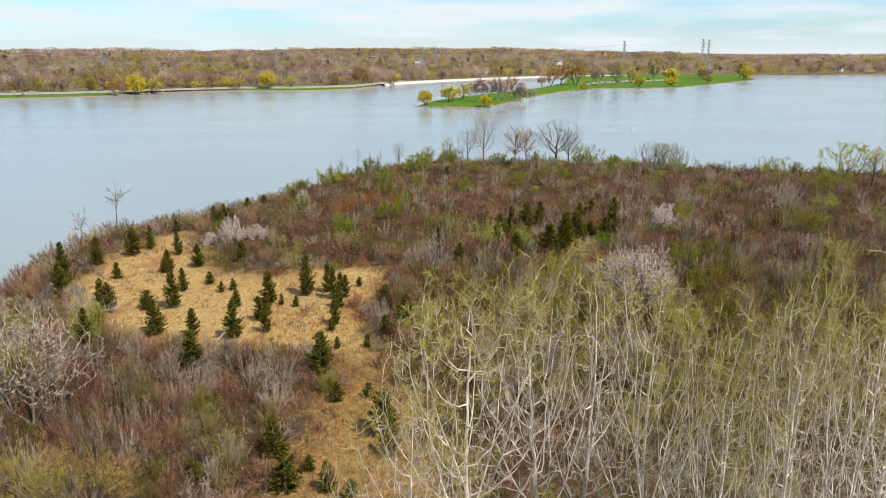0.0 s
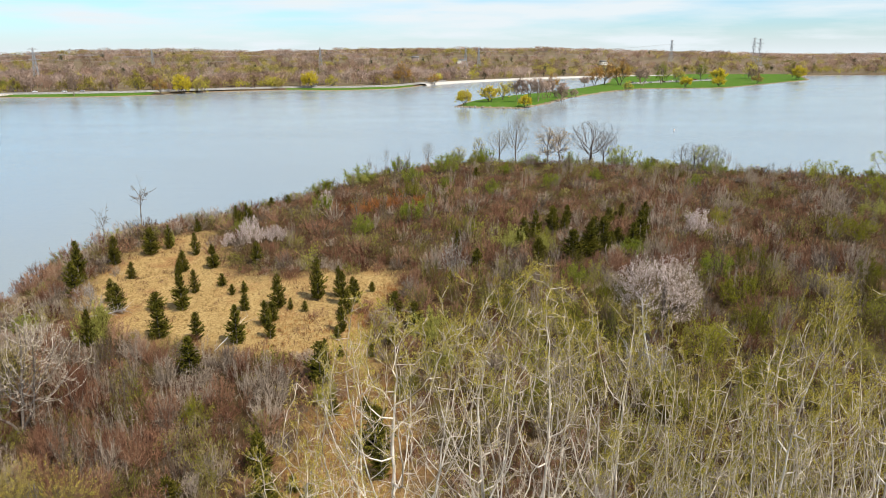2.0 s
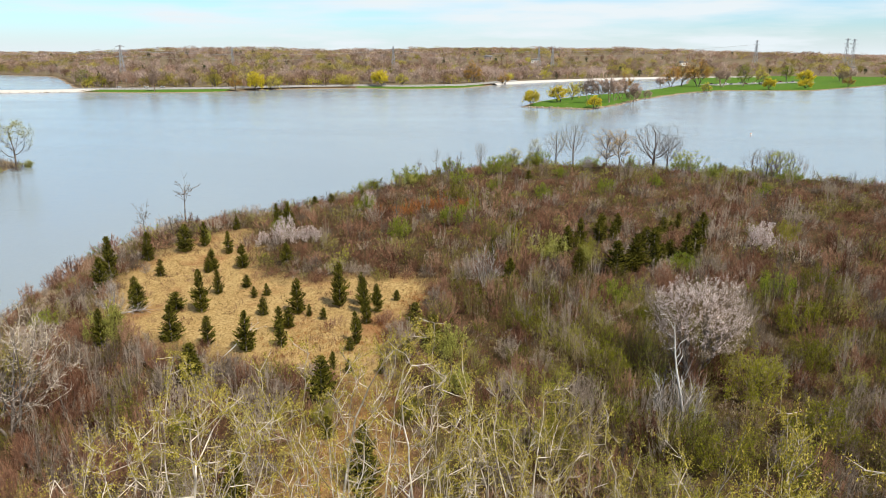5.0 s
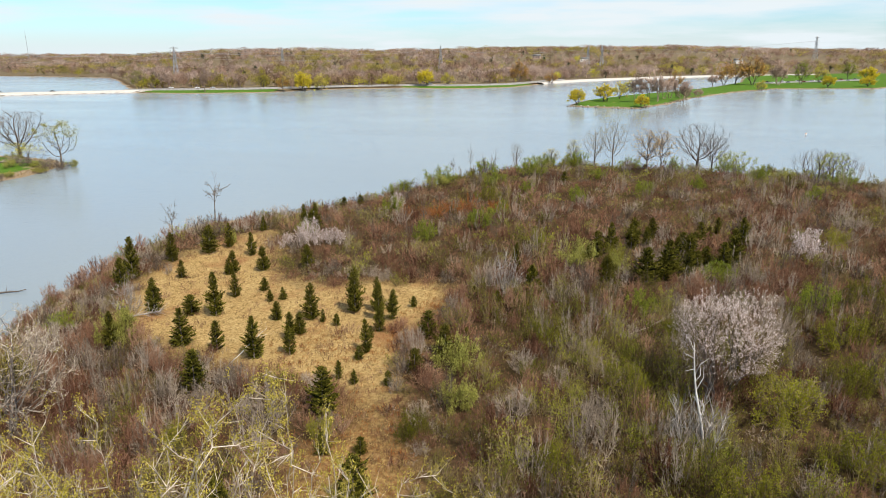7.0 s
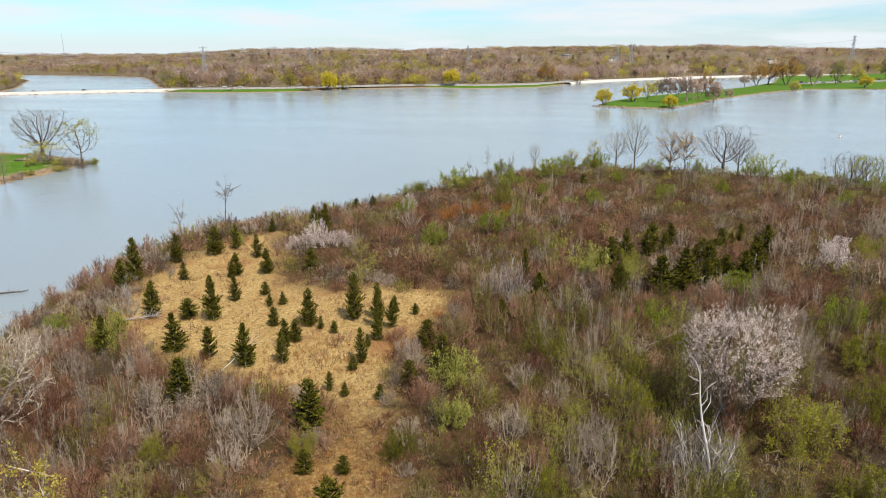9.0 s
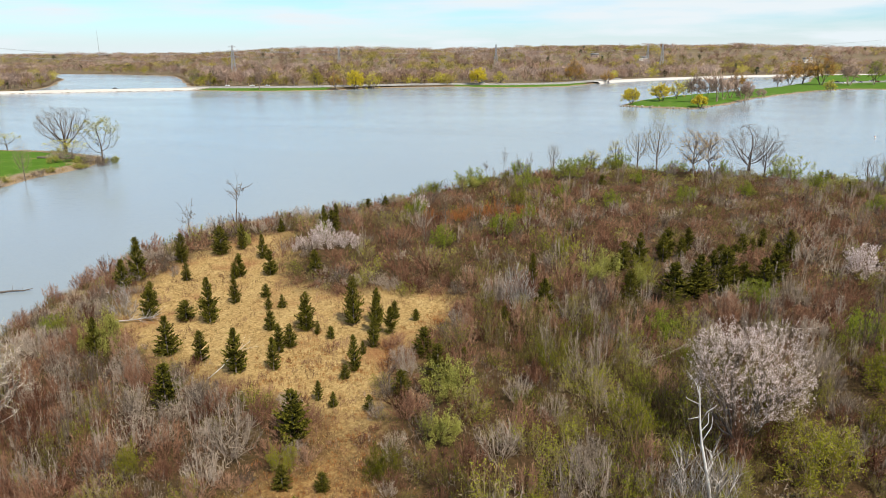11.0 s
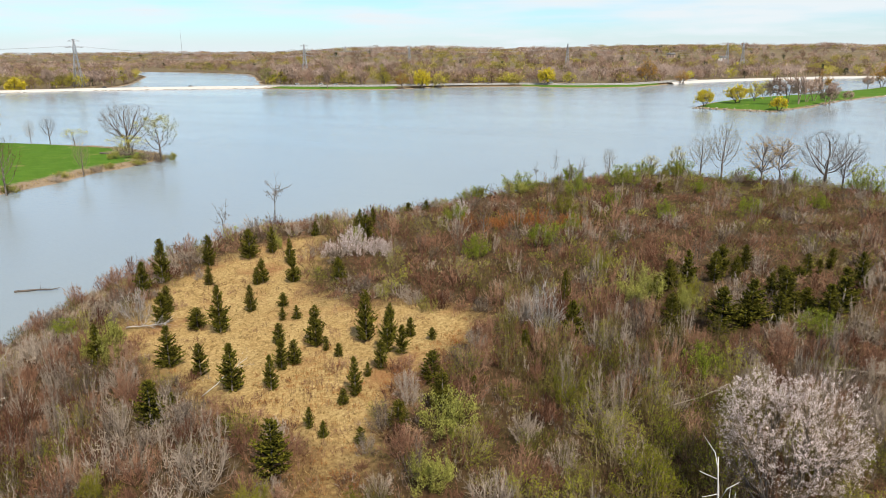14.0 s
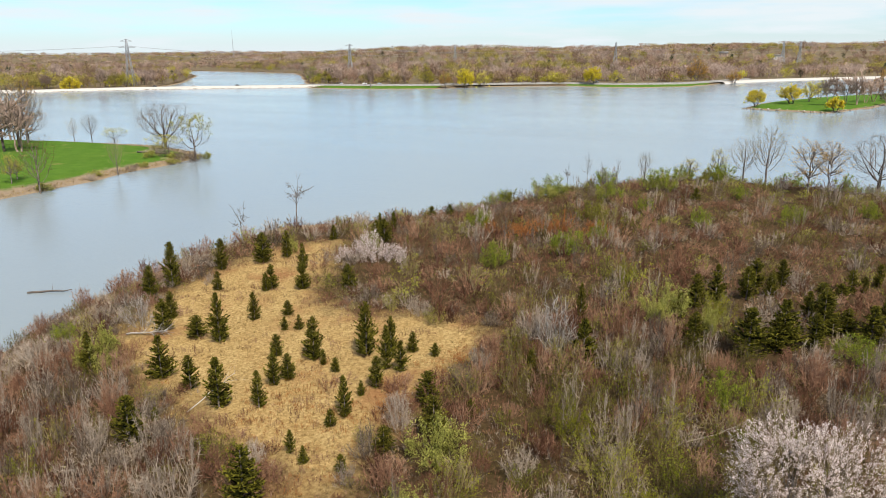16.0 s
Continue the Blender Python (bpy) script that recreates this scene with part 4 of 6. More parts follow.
CEDARS_BRONZE = [(-61.5, 115.8, 5.3, 1.4), (-54.5, 108.0, 3.0, 1.0), (-40.9, 101.0, 3.9, 1.0), (-5.5, 84.5, 3.9, 1.4), (-1.9, 97.6, 3.0, 1.0), (-1.7, 113.1, 4.9, 0.9), (-6.0, 103.4, 1.8, 0.6),
                 (-5.7, 109.4, 1.6, 0.8), (-21.7, 50.2, 3.0, 1.1), (-11.5, 64.4, 2.3, 0.9), (-8.3, 65.0, 1.8, 0.7), (-7.8, 80.2, 2.9, 1.1)]
for rows, kinds, label, group in (
        (CEDARS_WEST, CEDAR_DARK, "dark green conical red cedar on dry golden grass", "cedars on the meadow"),
        (CEDARS_MID, CEDAR_DARK, "dark green columnar red cedar on the dry meadow", "cedars on the meadow"),
        (CEDARS_SMALL, CEDAR_DARK, "small young red cedar in dry grass", "young cedars"),
        (CEDARS_EAST, CEDAR_DARK, "dark green red cedar standing in bare brush", "cedars in the brush"),
        (CEDARS_NEAR, CEDAR_DARK, "dark green red cedar beside the grassy path", "cedars by the path"),
        (CEDARS_BRONZE, CEDAR_BRONZE, "bronze-green red cedar at the brush edge", "bronze cedars")):
    for x, y, h, r in rows:
        r *= 1.18 if rows is CEDARS_EAST else 1.06
        kind = kinds[int(R.integers(0, len(kinds)))]
        thing("cedar_tree", stand(x, y, ground_z(x, y) - 0.05, R.random() * 6.28, 3.9 * r, h, R.normal(0, 0.012)), kind, label, "tree", group)

# ---- brush over the home shore ----
# places of the shrubs that stand out: x, y, height, radius
GREEN_AT = [(-11.5, 139.0, 3.6, 3.0), (-20.6, 131.0, 3.4, 2.6), (4.0, 161.0, 3.2, 2.6), (-33.0, 152.0, 3.2, 2.8), (-9.1, 147.0, 3.0, 2.4), (-58.0, 86.0, 2.6, 2.0), (17.8, 170.0, 3.0, 2.8), (-31.0, 184.0, 3.6, 4.2),
            (-16.4, 180.0, 3.6, 3.2), (-8.7, 191.0, 4.2, 4.4), (16.0, 217.0, 4.4, 4.0), (27.0, 213.0, 4.2, 3.6), (42.0, 211.0, 6.4, 4.6), (40.0, 203.0, 3.6, 3.6), (46.0, 196.0, 3.0, 3.4), (63.0, 202.0, 6.6, 3.6),
            (63.0, 192.0, 3.2, 3.2), (83.0, 174.0, 5.6, 4.4), (84.0, 151.0, 6.4, 5.0), (-39.0, 176.0, 3.2, 3.0), (-22.0, 197.0, 3.4, 3.0), (2.0, 209.0, 3.6, 3.2), (26.0, 111.0, 3.0, 2.4), (15.8, 98.5, 2.8, 2.6),
            (35.5, 100.5, 3.6, 3.0), (-13.0, 138.5, 2.8, 2.2), (-46.0, 135.5, 2.6, 1.8), (-7.0, 170.0, 2.6, 2.0), (30.0, 182.0, 2.8, 2.4), (52.0, 171.0, 2.6, 2.2), (8.0, 190.0, 2.8, 2.4)]
OLIVE_AT = [(104.0, 179.0, 8.0, 6.5), (64.5, 122.5, 4.2, 4.6), (46.2, 131.7, 3.4, 3.2), (27.2, 73.5, 4.0, 3.6), (13.6, 76.5, 3.4, 3.2), (36.0, 90.0, 4.0, 3.6), (-4.4, 68.0, 2.4, 2.0), (6.0, 88.0, 3.0, 2.6), (30.5, 66.0, 3.6, 3.2),
            (20.0, 90.5, 3.2, 3.0), (43.0, 105.0, 3.6, 3.4), (9.0, 64.0, 3.0, 2.6), (22.0, 61.0, 3.4, 3.0), (12.5, 118.0, 3.0, 2.4), (-24.7, 63.2, 2.4, 2.0), (-12.8, 66.7, 2.6, 1.5), (-14.5, 161.0, 3.2, 3.4), (0.0, 128.0, 2.8, 2.2), (55.0, 98.0, 3.6, 3.4), (34.0, 80.0, 3.4, 3.0)]
SAGE_AT = [(7.0, 117.0, 4.0, 3.4), (-3.0, 80.7, 3.6, 2.9), (-1.5, 73.6, 2.8, 2.4), (-46.2, 82.5, 4.6, 2.6), (76.9, 139.5, 3.6, 3.2), (13.0, 113.5, 3.0, 1.8), (-57.0, 128.0, 2.6, 1.4), (20.5, 66.0, 2.8, 2.4)]
DEAD_AT = [(-1.6, 104.4, 5.0, 2.8), (-53.4, 93.6, 4.4, 2.1), (19.0, 67.2, 5.6, 3.2)]
BARE_AT = [(-18.5, 67.8, 4.2, 3.0), (-9.0, 79.5, 2.8, 1.5), (71.0, 142.0, 4.6, 5.0), (-31.5, 71.0, 3.2, 2.2), (11.0, 70.0, 3.4, 2.6), (4.0, 72.0, 3.0, 2.4), (-8.6, 84.0, 3.2, 1.4)]
WHITE_AT = [(-41.0, 128.0, 4.4, 2.9), (-36.6, 128.0, 2.8, 2.0), (-32.6, 152.8, 3.4, 1.8), (41.0, 127.5, 4.2, 3.2), (-45.0, 126.0, 2.4, 1.6)]
STAND_OUT = np.array([(x, y, h, 1.9 * r) for x, y, h, r in CEDARS_EAST] + GREEN_AT + OLIVE_AT + SAGE_AT + BARE_AT + DEAD_AT + WHITE_AT)
# index of the kinds: 0 mauve, 1 grey, 2 olive, 3 green, 4 russet; low filling growth and broad domed bushes, near and far
KIND_SHARE = ((1.0, 0), (1.0, 0), (0.6, 0.6), (0.5, 0.9), (1.0, 0))
FILL = [[shrub_arrays(200 + 20 * k + j, 12, int(110 * tw), 0.0135, int(120 * lv), 0.055, 0.2, 0.6) for j in range(5)] for k, (tw, lv) in enumerate(KIND_SHARE)]
BUSH = [[shrub_arrays(300 + 20 * k + j, 30, int(720 * tw), 0.0092, int(1300 * lv), 0.034, 0.12, 0.2) for j in range(5)] for k, (tw, lv) in enumerate(KIND_SHARE)]
FAR_FILL = [[shrub_arrays(400 + 20 * k + j, 7, int(60 * tw), 0.0165, int(80 * lv), 0.066, 0.2, 0.6) for j in range(5)] for k, (tw, lv) in enumerate(KIND_SHARE)]
FAR_BUSH = [[shrub_arrays(500 + 20 * k + j, 16, int(250 * tw), 0.0135, int(420 * lv), 0.048, 0.12, 0.2) for j in range(5)] for k, (tw, lv) in enumerate(KIND_SHARE)]


def uneven_rows(x0, x1, y0, y1, cell):
    """Places that fill a field evenly, each shaken out of its row."""
    a, b = np.meshgrid(np.arange(x0, x1, cell), np.arange(y0, y1, cell))
    p = np.stack([a.ravel(), b.ravel()], 1)
    return p + R.uniform(-0.62, 0.62, p.shape) * cell


def brush_places(x0, x1, y0, y1, cell, clear):
    """Places for brush on the home shore: off the meadow with a ragged edge, out of the water, clear of the shrubs that stand out."""
    p = uneven_rows(x0, x1, y0, y1, cell)
    ok = (inside(p, HOME) + ripple(p, 9.0) * 1.5 > 0.8) & (inside(p, MEADOW) + ripple(p, 3.0) * 2.6 + R.normal(0, 1.1, len(p)) < 0.2)
    ok &= (p[:, 0] < 8 + 0.67 * p[:, 1]) & (p[:, 0] > np.minimum(-8 - 0.70 * p[:, 1], 0))
    ok &= (np.hypot(p[:, None, 0] - STAND_OUT[None, :, 0], p[:, None, 1] - STAND_OUT[None, :, 1]) > clear * STAND_OUT[None, :, 3]).all(1)
    return p[ok]


def brush_kind(p):
    """Which growth stands where: mauve thicket, grey and olive patches, green towards the shore and the eastern hollow."""
    t1, t2 = ripple(p, 10.0, 7.0) * 0.45 + R.normal(0, 0.5, len(p)), ripple(p, 6.0, 9.0) * 0.45 + R.normal(0, 0.5, len(p)) + 0.2 * step(-p[:, 0], 38, 55)
    lush = step(p[:, 0], -10, 8) * step(-p[:, 1], -104, -86) * 0.62 + step(p[:, 1], 160, 205) * 0.5 + 0.08 * step(p[:, 1], 110, 130) - 0.10 * step(-p[:, 0], 30, 50)
    red = np.exp(-(((p[:, 0] + 24) / 6) ** 2 + ((p[:, 1] - 151) / 5) ** 2)) + np.exp(-(((p[:, 0] + 11) / 5) ** 2 + ((p[:, 1] - 153) / 4) ** 2))
    k = np.zeros(len(p), int)
    k[t2 > 0.28] = 1
    k[t1 + lush > 0.42] = 2
    k[t1 + lush + 0.3 * t2 > 0.9] = 3
    k[red + 0.12 * t2 > 0.42] = 4
    return k


BRUSH_MATS = ([M_BROWN, M_BROWN], [M_GREY, M_GREY], [M_GREY, M_OLIVE], [M_GREY, M_SOFT_GREEN], [M_RUSSET, M_RUSSET])
BRUSH_SAY = (("bare_brush", "purple-brown leafless brush"), ("grey_brush", "grey leafless brush"), ("budding_brush", "olive brush coming into leaf"), ("green_brush", "fresh green leafing brush"), ("russet_brush", "russet dry stalks"))
for protos, box, cell, clear, r0, r1, h0, h1, word in (
        (FILL, (-80, 80, 40, 112), 1.4, 0.8, 0.85, 1.5, 0.55, 1.4, "low, among bushes"), (FAR_FILL, (-80, 132, 112, 226), 2.0, 0.8, 1.2, 2.0, 0.6, 1.4, "low, on the far side of the meadow"),
        (BUSH, (-80, 80, 40, 112), 2.45, 1.0, 1.15, 2.5, 1.5, 3.9, "in broad domed bushes"), (FAR_BUSH, (-80, 132, 112, 226), 3.2, 1.0, 1.5, 3.0, 1.4, 3.3, "in broad bushes towards the shore")):
    p = brush_places(*box, cell, clear)
    kind = brush_kind(p)
    edge = step(np.abs(inside(p, MEADOW)), 0, 5)
    grown = R.random(len(p)) ** 1.6
    size = (r0 + (r1 - r0) * grown) * (0.75 + 0.25 * edge)
    tall = (h0 + (h1 - h0) * grown) * R.uniform(0.85, 1.2, len(p)) * (0.6 + 0.4 * edge) * (1 + 0.2 * ripple(p, 15.0, 3.0)) * (1 - 0.3 * step(p[:, 1], 150, 185))
    at_ = np.column_stack([p, terrain(p) - 0.05])
    for k, (name, label) in enumerate(BRUSH_SAY):
        s = kind == k
        if s.any():
            stuff(name, BRUSH_MATS[k] if k != 1 or "bush" not in word else [M_LILAC, M_LILAC], label + " " + word, "brush", at_[s], protos[k], size[s], tall[s])

# thin bare saplings that rise out of the brush
SAPLING = [shrub_arrays(660 + k, 9, 300, 0.008, 0, 0.05, 0.1, 0.12) for k in range(5)]
tp_ = np.concatenate([scatter(150, 4, 60, 58, 112), scatter(60, -50, 0, 52, 74), scatter(150, -40, 90, 115, 205)])
tp_ = tp_[(inside(tp_, MEADOW) < -2) & (inside(tp_, HOME) > 4) & (tp_[:, 0] < 6 + 0.66 * tp_[:, 1])]
stuff("bare_saplings", [M_LILAC, M_LILAC], "thin grey bare saplings rising out of the brush", "saplings", np.column_stack([tp_, terrain(tp_) - 0.05]), SAPLING, R.uniform(1.0, 1.9, len(tp_)), R.uniform(3.0, 5.4, len(tp_)))

# young growth round the foot of the dead tree
fp = np.array([(17.6, 64.6), (19.4, 63.8), (21.2, 64.4), (22.2, 65.8), (16.8, 66.0), (20.4, 65.2), (18.4, 65.0), (21.6, 67.0)])
stuff("budding_brush", [M_GREY, M_OLIVE], "olive brush coming into leaf at the foot of a dead tree", "brush", np.column_stack([fp, terrain(fp) - 0.05]), BUSH[2], R.uniform(1.3, 1.8, len(fp)), R.uniform(2.6, 3.8, len(fp)))

# dry grass
tufts = []
for k in range(4):
    n = 6
    w = R.random(n) * 6.28
    o = np.stack([np.cos(w), np.sin(w), 0 * w], 1)
    v, t = blades(o * 0.08 - np.array([0, 0, 0.03]), o * R.uniform(0.1, 0.4, (n, 1)) + np.array([0, 0, 1]) * R.uniform(0.5, 1.0, (n, 1)), np.full(n, 0.02))
    tufts.append((v, t, np.zeros(len(t), int)))
gp = scatter(15000, -66, 4, 38, 140)
gp = gp[inside(gp, MEADOW) + ripple(gp, 3.0) * 2.6 > -2.5]
stuff("dry_grass", [M_DRY_GRASS], "dry golden meadow grass in tufts", "grass", np.column_stack([gp, terrain(gp)]), tufts, R.uniform(0.5, 1.2, len(gp)), R.uniform(0.15, 0.5, len(gp)))
# low russet and bare seedlings in the grass
LOW = [shrub_arrays(600 + k, stems=10, twigs=45, thick=0.02, vase=0.7) for k in range(4)]
sp = scatter(5200, -64, 4, 42, 138)
rim = inside(sp, MEADOW)
sp = sp[(rim > -1.5) & (ripple(sp, 6.0, 5.0) + 0.35 * step(-sp[:, 1], -80, -66) + 0.7 * step(-rim, -4.5, 0.5) + R.normal(0, 0.2, len(sp)) > 0.34)]
stuff("low_scrub", [M_BROWN, M_BROWN], "low bare scrub in the dry meadow", "brush", np.column_stack([sp, terrain(sp)]), LOW, R.uniform(0.3, 0.8, len(sp)), R.uniform(0.25, 0.9, len(sp)))

rp = np.concatenate([R.normal((-20, 84), (5, 4), (150, 2)), R.normal((-12.5, 88), (1.6, 4), (60, 2)), R.normal((-8.5, 67), (3.5, 4), (110, 2)), R.normal((-10, 98), (2.0, 3.0), (60, 2)), R.normal((-10, 55), (3, 6), (70, 2))])
stuff("russet_scrub", [M_RUSSET, M_RUSSET], "low russet stalks in the dry meadow", "brush", np.column_stack([rp, terrain(rp)]), LOW, R.uniform(0.3, 0.8, len(rp)), R.uniform(0.25, 0.7, len(rp)))
mp = np.array([(-12.4, 91.5), (-11.6, 89.0), (-13.4, 90.0), (-21, 77.5), (-24, 78), (-17, 77), (-27, 78.6), (-15, 74.5), (-19, 90.0), (-19.8, 88.6), (-11.5, 85), (-14.5, 72.5), (-46, 86), (-52, 99), (-36, 110), (-33, 108.5)], float)
stuff("edge_brush", [M_BROWN, M_BROWN], "mauve bare bushes at the meadow edge", "brush", np.column_stack([mp, terrain(mp)]), [shrub_arrays(640 + k, stems=20, twigs=320) for k in range(3)], R.uniform(0.9, 1.7, len(mp)), R.uniform(0.9, 1.7, len(mp)))

bp = np.concatenate([along(SPIT[:9], 1100, 3.2, 1.6), along(PARK[:12], 500, 2.5, 1.0)])
bp = bp[np.maximum(inside(bp, SPIT), inside(bp, PARK)) > 0.6]
stuff("bank_reeds", [M_DRY_GRASS], "dry tan reeds along the grassy bank", "reeds", np.column_stack([bp, terrain(bp)]), tufts, R.uniform(0.7, 1.6, len(bp)), R.uniform(0.4, 1.1, len(bp)))


# ---- single shrubs that stand out ----
def shrub_meshes(seed, wood, leaf_mat, leaves, leaf=0.05, twigs=320, stems=22, thick=0.009, ragged=0.16, vase=0.25):
    v, t, m = shrub_arrays(seed, stems, twigs, thick, leaves, leaf, ragged, vase)
    base = stems * 2
    return [("woody_base", tri_mesh("woody_base", v[:base * 3], t[:base], [wood])), ("foliage", tri_mesh("foliage", v[base * 3:], t[base:] - base * 3, [wood, leaf_mat], m[base:]))]


SHRUB_GREEN = [shrub_meshes(300 + k, M_GREY, M_GREEN, 6000, 0.034, 380) for k in range(4)]
SHRUB_OLIVE = [shrub_meshes(305 + k, M_GREY, M_OLIVE, 5200, 0.033, 460) for k in range(3)]
SHRUB_SAGE = [shrub_meshes(310 + k, M_GREY, M_SAGE, 8000, 0.036, 420) for k in range(2)]
SHRUB_BARE = [shrub_meshes(320 + k, M_LILAC, M_LILAC, 0, 0.1, 800, 34, 0.008, 0.24, 0.2) for k in range(3)]
SHRUB_DEAD = [shrub_meshes(326 + k, M_DEAD_TWIG, M_DEAD_TWIG, 0, 0.1, 620, 30, 0.0085, 0.3, 0.18) for k in range(2)]
SHRUB_WHITE = [shrub_meshes(330 + k, M_GREY, M_BLOSSOM, 4500, 0.042, 380) for k in range(2)]
TALL_GREEN = [colony_tree(495 + k, M_BARK, M_GREY, M_SOFT_GREEN, 7000, 0.13, height=10.0, radius=5.6, fork=1.2, trunk_r=0.2, lures=420, grain=0.04, twigs=2, twig_len=0.05, tip_r=0.018, trunks=4, hollow=0.3, top=0.6) for k in range(2)]
for rows, kinds, label, cat in (
        (GREEN_AT, SHRUB_GREEN, "fresh green leafing shrub in brown brush", "shrub"), (OLIVE_AT, SHRUB_OLIVE, "dark olive shrub in young leaf among grey twigs", "shrub"),
        (SAGE_AT, SHRUB_SAGE, "pale sage-green budding shrub in the brush", "shrub"), (BARE_AT, SHRUB_BARE, "bleached grey leafless shrub with tangled branches", "shrub"),
        (DEAD_AT, SHRUB_DEAD, "pale dead shrub of bleached tangled branches", "shrub"), (WHITE_AT, SHRUB_WHITE, "white-flowering shrub in the brush", "shrub")):
    for x, y, h, r in rows:
        if h > 5.0 and rows is not DEAD_AT:
            thing("shrub", stand(x, y, ground_z(x, y) - 0.05, R.random() * 6.28, r / 5.0, h / 8.6), TALL_GREEN[int(R.integers(0, 2))], "tall many-limbed shrub coming into green leaf", cat)
            continue
        thing("shrub", stand(x, y, ground_z(x, y) - 0.05, R.random() * 6.28, r * 0.95, h * (1.15 if y > 140 else 1.05)), kinds[int(R.integers(0, len(kinds)))], label, cat)

for x, y in along(HOME[10:21], 32, -9.0, 4.5):
    if inside(np.array([[x, y]]), HOME)[0] > 3.0:
        kinds, label = ((SHRUB_OLIVE, "dark olive shrub in young leaf on the shore"), (SHRUB_GREEN, "fresh green leafing shrub on the shore"), (SHRUB_SAGE, "pale sage-green budding shrub on the shore"))[int(R.choice(3, p=(0.5, 0.25, 0.25)))]
        r = R.uniform(1.8, 3.3)
        thing("shrub", stand(x, y, ground_z(x, y) - 0.05, R.random() * 6.28, r, r * R.uniform(0.75, 1.1)), kinds[int(R.integers(0, len(kinds)))], label, "shrub", "shore shrubs")

# ---- the flowering tree ----
pear = crown_meshes(400, M_BARK, M_GREY, M_BLOSSOM, 46000, 0.066, 0.0, 1.0, 0.009, upper=1.0, trunks=5, height=11.1, radius=4.6, fork=1.4, trunk_r=0.15, tips=1100, mains=18, subs=9, twigs=4, low=-0.72, shell=0.58, twig_len=0.075, flat=0.94)
thing("flowering_tree", stand(22.2, 77.5, ground_z(22.2, 77.5), 0.4), pear, "round-crowned flowering tree with pinkish white blossom over bare brush", "tree")

# ---- tall cottonwoods close to the start ----
COTTON = [colony_tree(410 + k, M_BARK_PALE, M_TWIG_PALE, M_CATKIN, 24000, 0.036, height=27.0, radius=4.3, fork=16.2 - 0.6 * k, trunk_r=0.24, lures=3400, grain=0.017, twigs=5, twig_len=0.016, tip_r=0.0082, trunks=1 + (k % 2), hollow=0.3, top=5.0, sag=1.1, lift=0.06, wander=0.06, close=1.15) for k in range(4)]
for k, (x, y, top, rad) in enumerate(((0.9, 22.8, 28.8, 3.9), (4.7, 24.3, 29.5, 3.6), (8.2, 24.2, 28.5, 2.9), (11.6, 22.0, 28.3, 2.9), (9.0, 18.8, 27.2, 3.0), (11.6, 17.6, 31.4, 2.6), (-1.2, 19.4, 26.0, 3.0), (14.8, 20.0, 27.6, 3.0), (17.6, 23.6, 27.2, 3.4))):
    z = ground_z(x, y)
    thing("cottonwood_tree", stand(x, y, z, 1.7 * k, rad / 4.2, (top - z) / 26.6), COTTON[k % 4], "tall pale-barked cottonwood with yellow-green catkins", "tree", "cottonwoods")

# ---- other single trees ----
BUD_NEAR = [crown_meshes(425 + k, M_BARK, M_GREY, M_CATKIN, 14000, 0.062, 0.0, 1.0, 0.012, trunks=3, height=10.0, radius=4.4, fork=1.6, trunk_r=0.16, tips=300, mains=10, subs=7, twigs=3, low=-0.6, shell=0.4, twig_len=0.17) for k in range(2)]
LACY_NEAR = [colony_tree(428, M_BARK, M_TWIG_PALE, M_CATKIN, 4500, 0.035, height=10.0, radius=5.2, fork=1.8, trunk_r=0.17, lures=1300, grain=0.022, twigs=3, twig_len=0.035, tip_r=0.009, trunks=3, hollow=0.25)]
BARE = [colony_tree(430 + k, M_BARK_DARK, M_BARK, height=10.0, radius=4.4, fork=f, trunk_r=0.22, lures=1300, grain=0.03, twigs=3, twig_len=0.035, tip_r=0.012, wander=0.08, close=1.2, trunks=tr, hollow=0.3) for k, (tr, f) in enumerate(((1, 3.0), (1, 2.6), (3, 0.9)))]
OAK = [colony_tree(436, M_BARK_DARK, M_BARK, height=10.0, radius=6.0, fork=2.4, trunk_r=0.34, lures=1600, grain=0.03, twigs=3, twig_len=0.035, tip_r=0.014, wander=0.1, close=1.2, hollow=0.3, lift=0.05)]
LACY = [colony_tree(440 + k, M_BARK, M_GREY, height=10.0, radius=3.0, fork=2.6, trunk_r=0.15, lures=1100, grain=0.03, twigs=3, twig_len=0.035, tip_r=0.011, wander=0.08, close=1.2, hollow=0.2) for k in range(3)]
BUDDING = [crown_meshes(450 + k, M_BARK, M_BARK, mt, 6000, 0.10, 0.0, 1.0, 0.016, trunks=1, height=10.0, radius=3.0, fork=1.8, trunk_r=0.18, tips=150, mains=10, subs=5, twigs=2, low=-0.7, shell=0.35, twig_len=0.13, crook=0.1, leader=0.65) for k, mt in enumerate((M_CATKIN, M_ORANGE, M_GREEN))]
SNAG = [tree_meshes(460 + k, M_BARK, M_BARK, height=8.0, radius=2.0, fork=3.0, trunk_r=0.12, limbs=4, trunks=1, thin=0.022, angle=44, lift=0.03, wander=0.2, dense=0.6) for k in range(3)]
GREENING = [colony_tree(480, M_BARK_DARK, M_BARK_DARK, M_FAR_YELLOW, 900, 0.22, height=10.0, radius=4.6, fork=2.6, trunk_r=0.34, lures=330, grain=0.045, twigs=2, twig_len=0.06, tip_r=0.02, hollow=0.2, lift=0.02)]
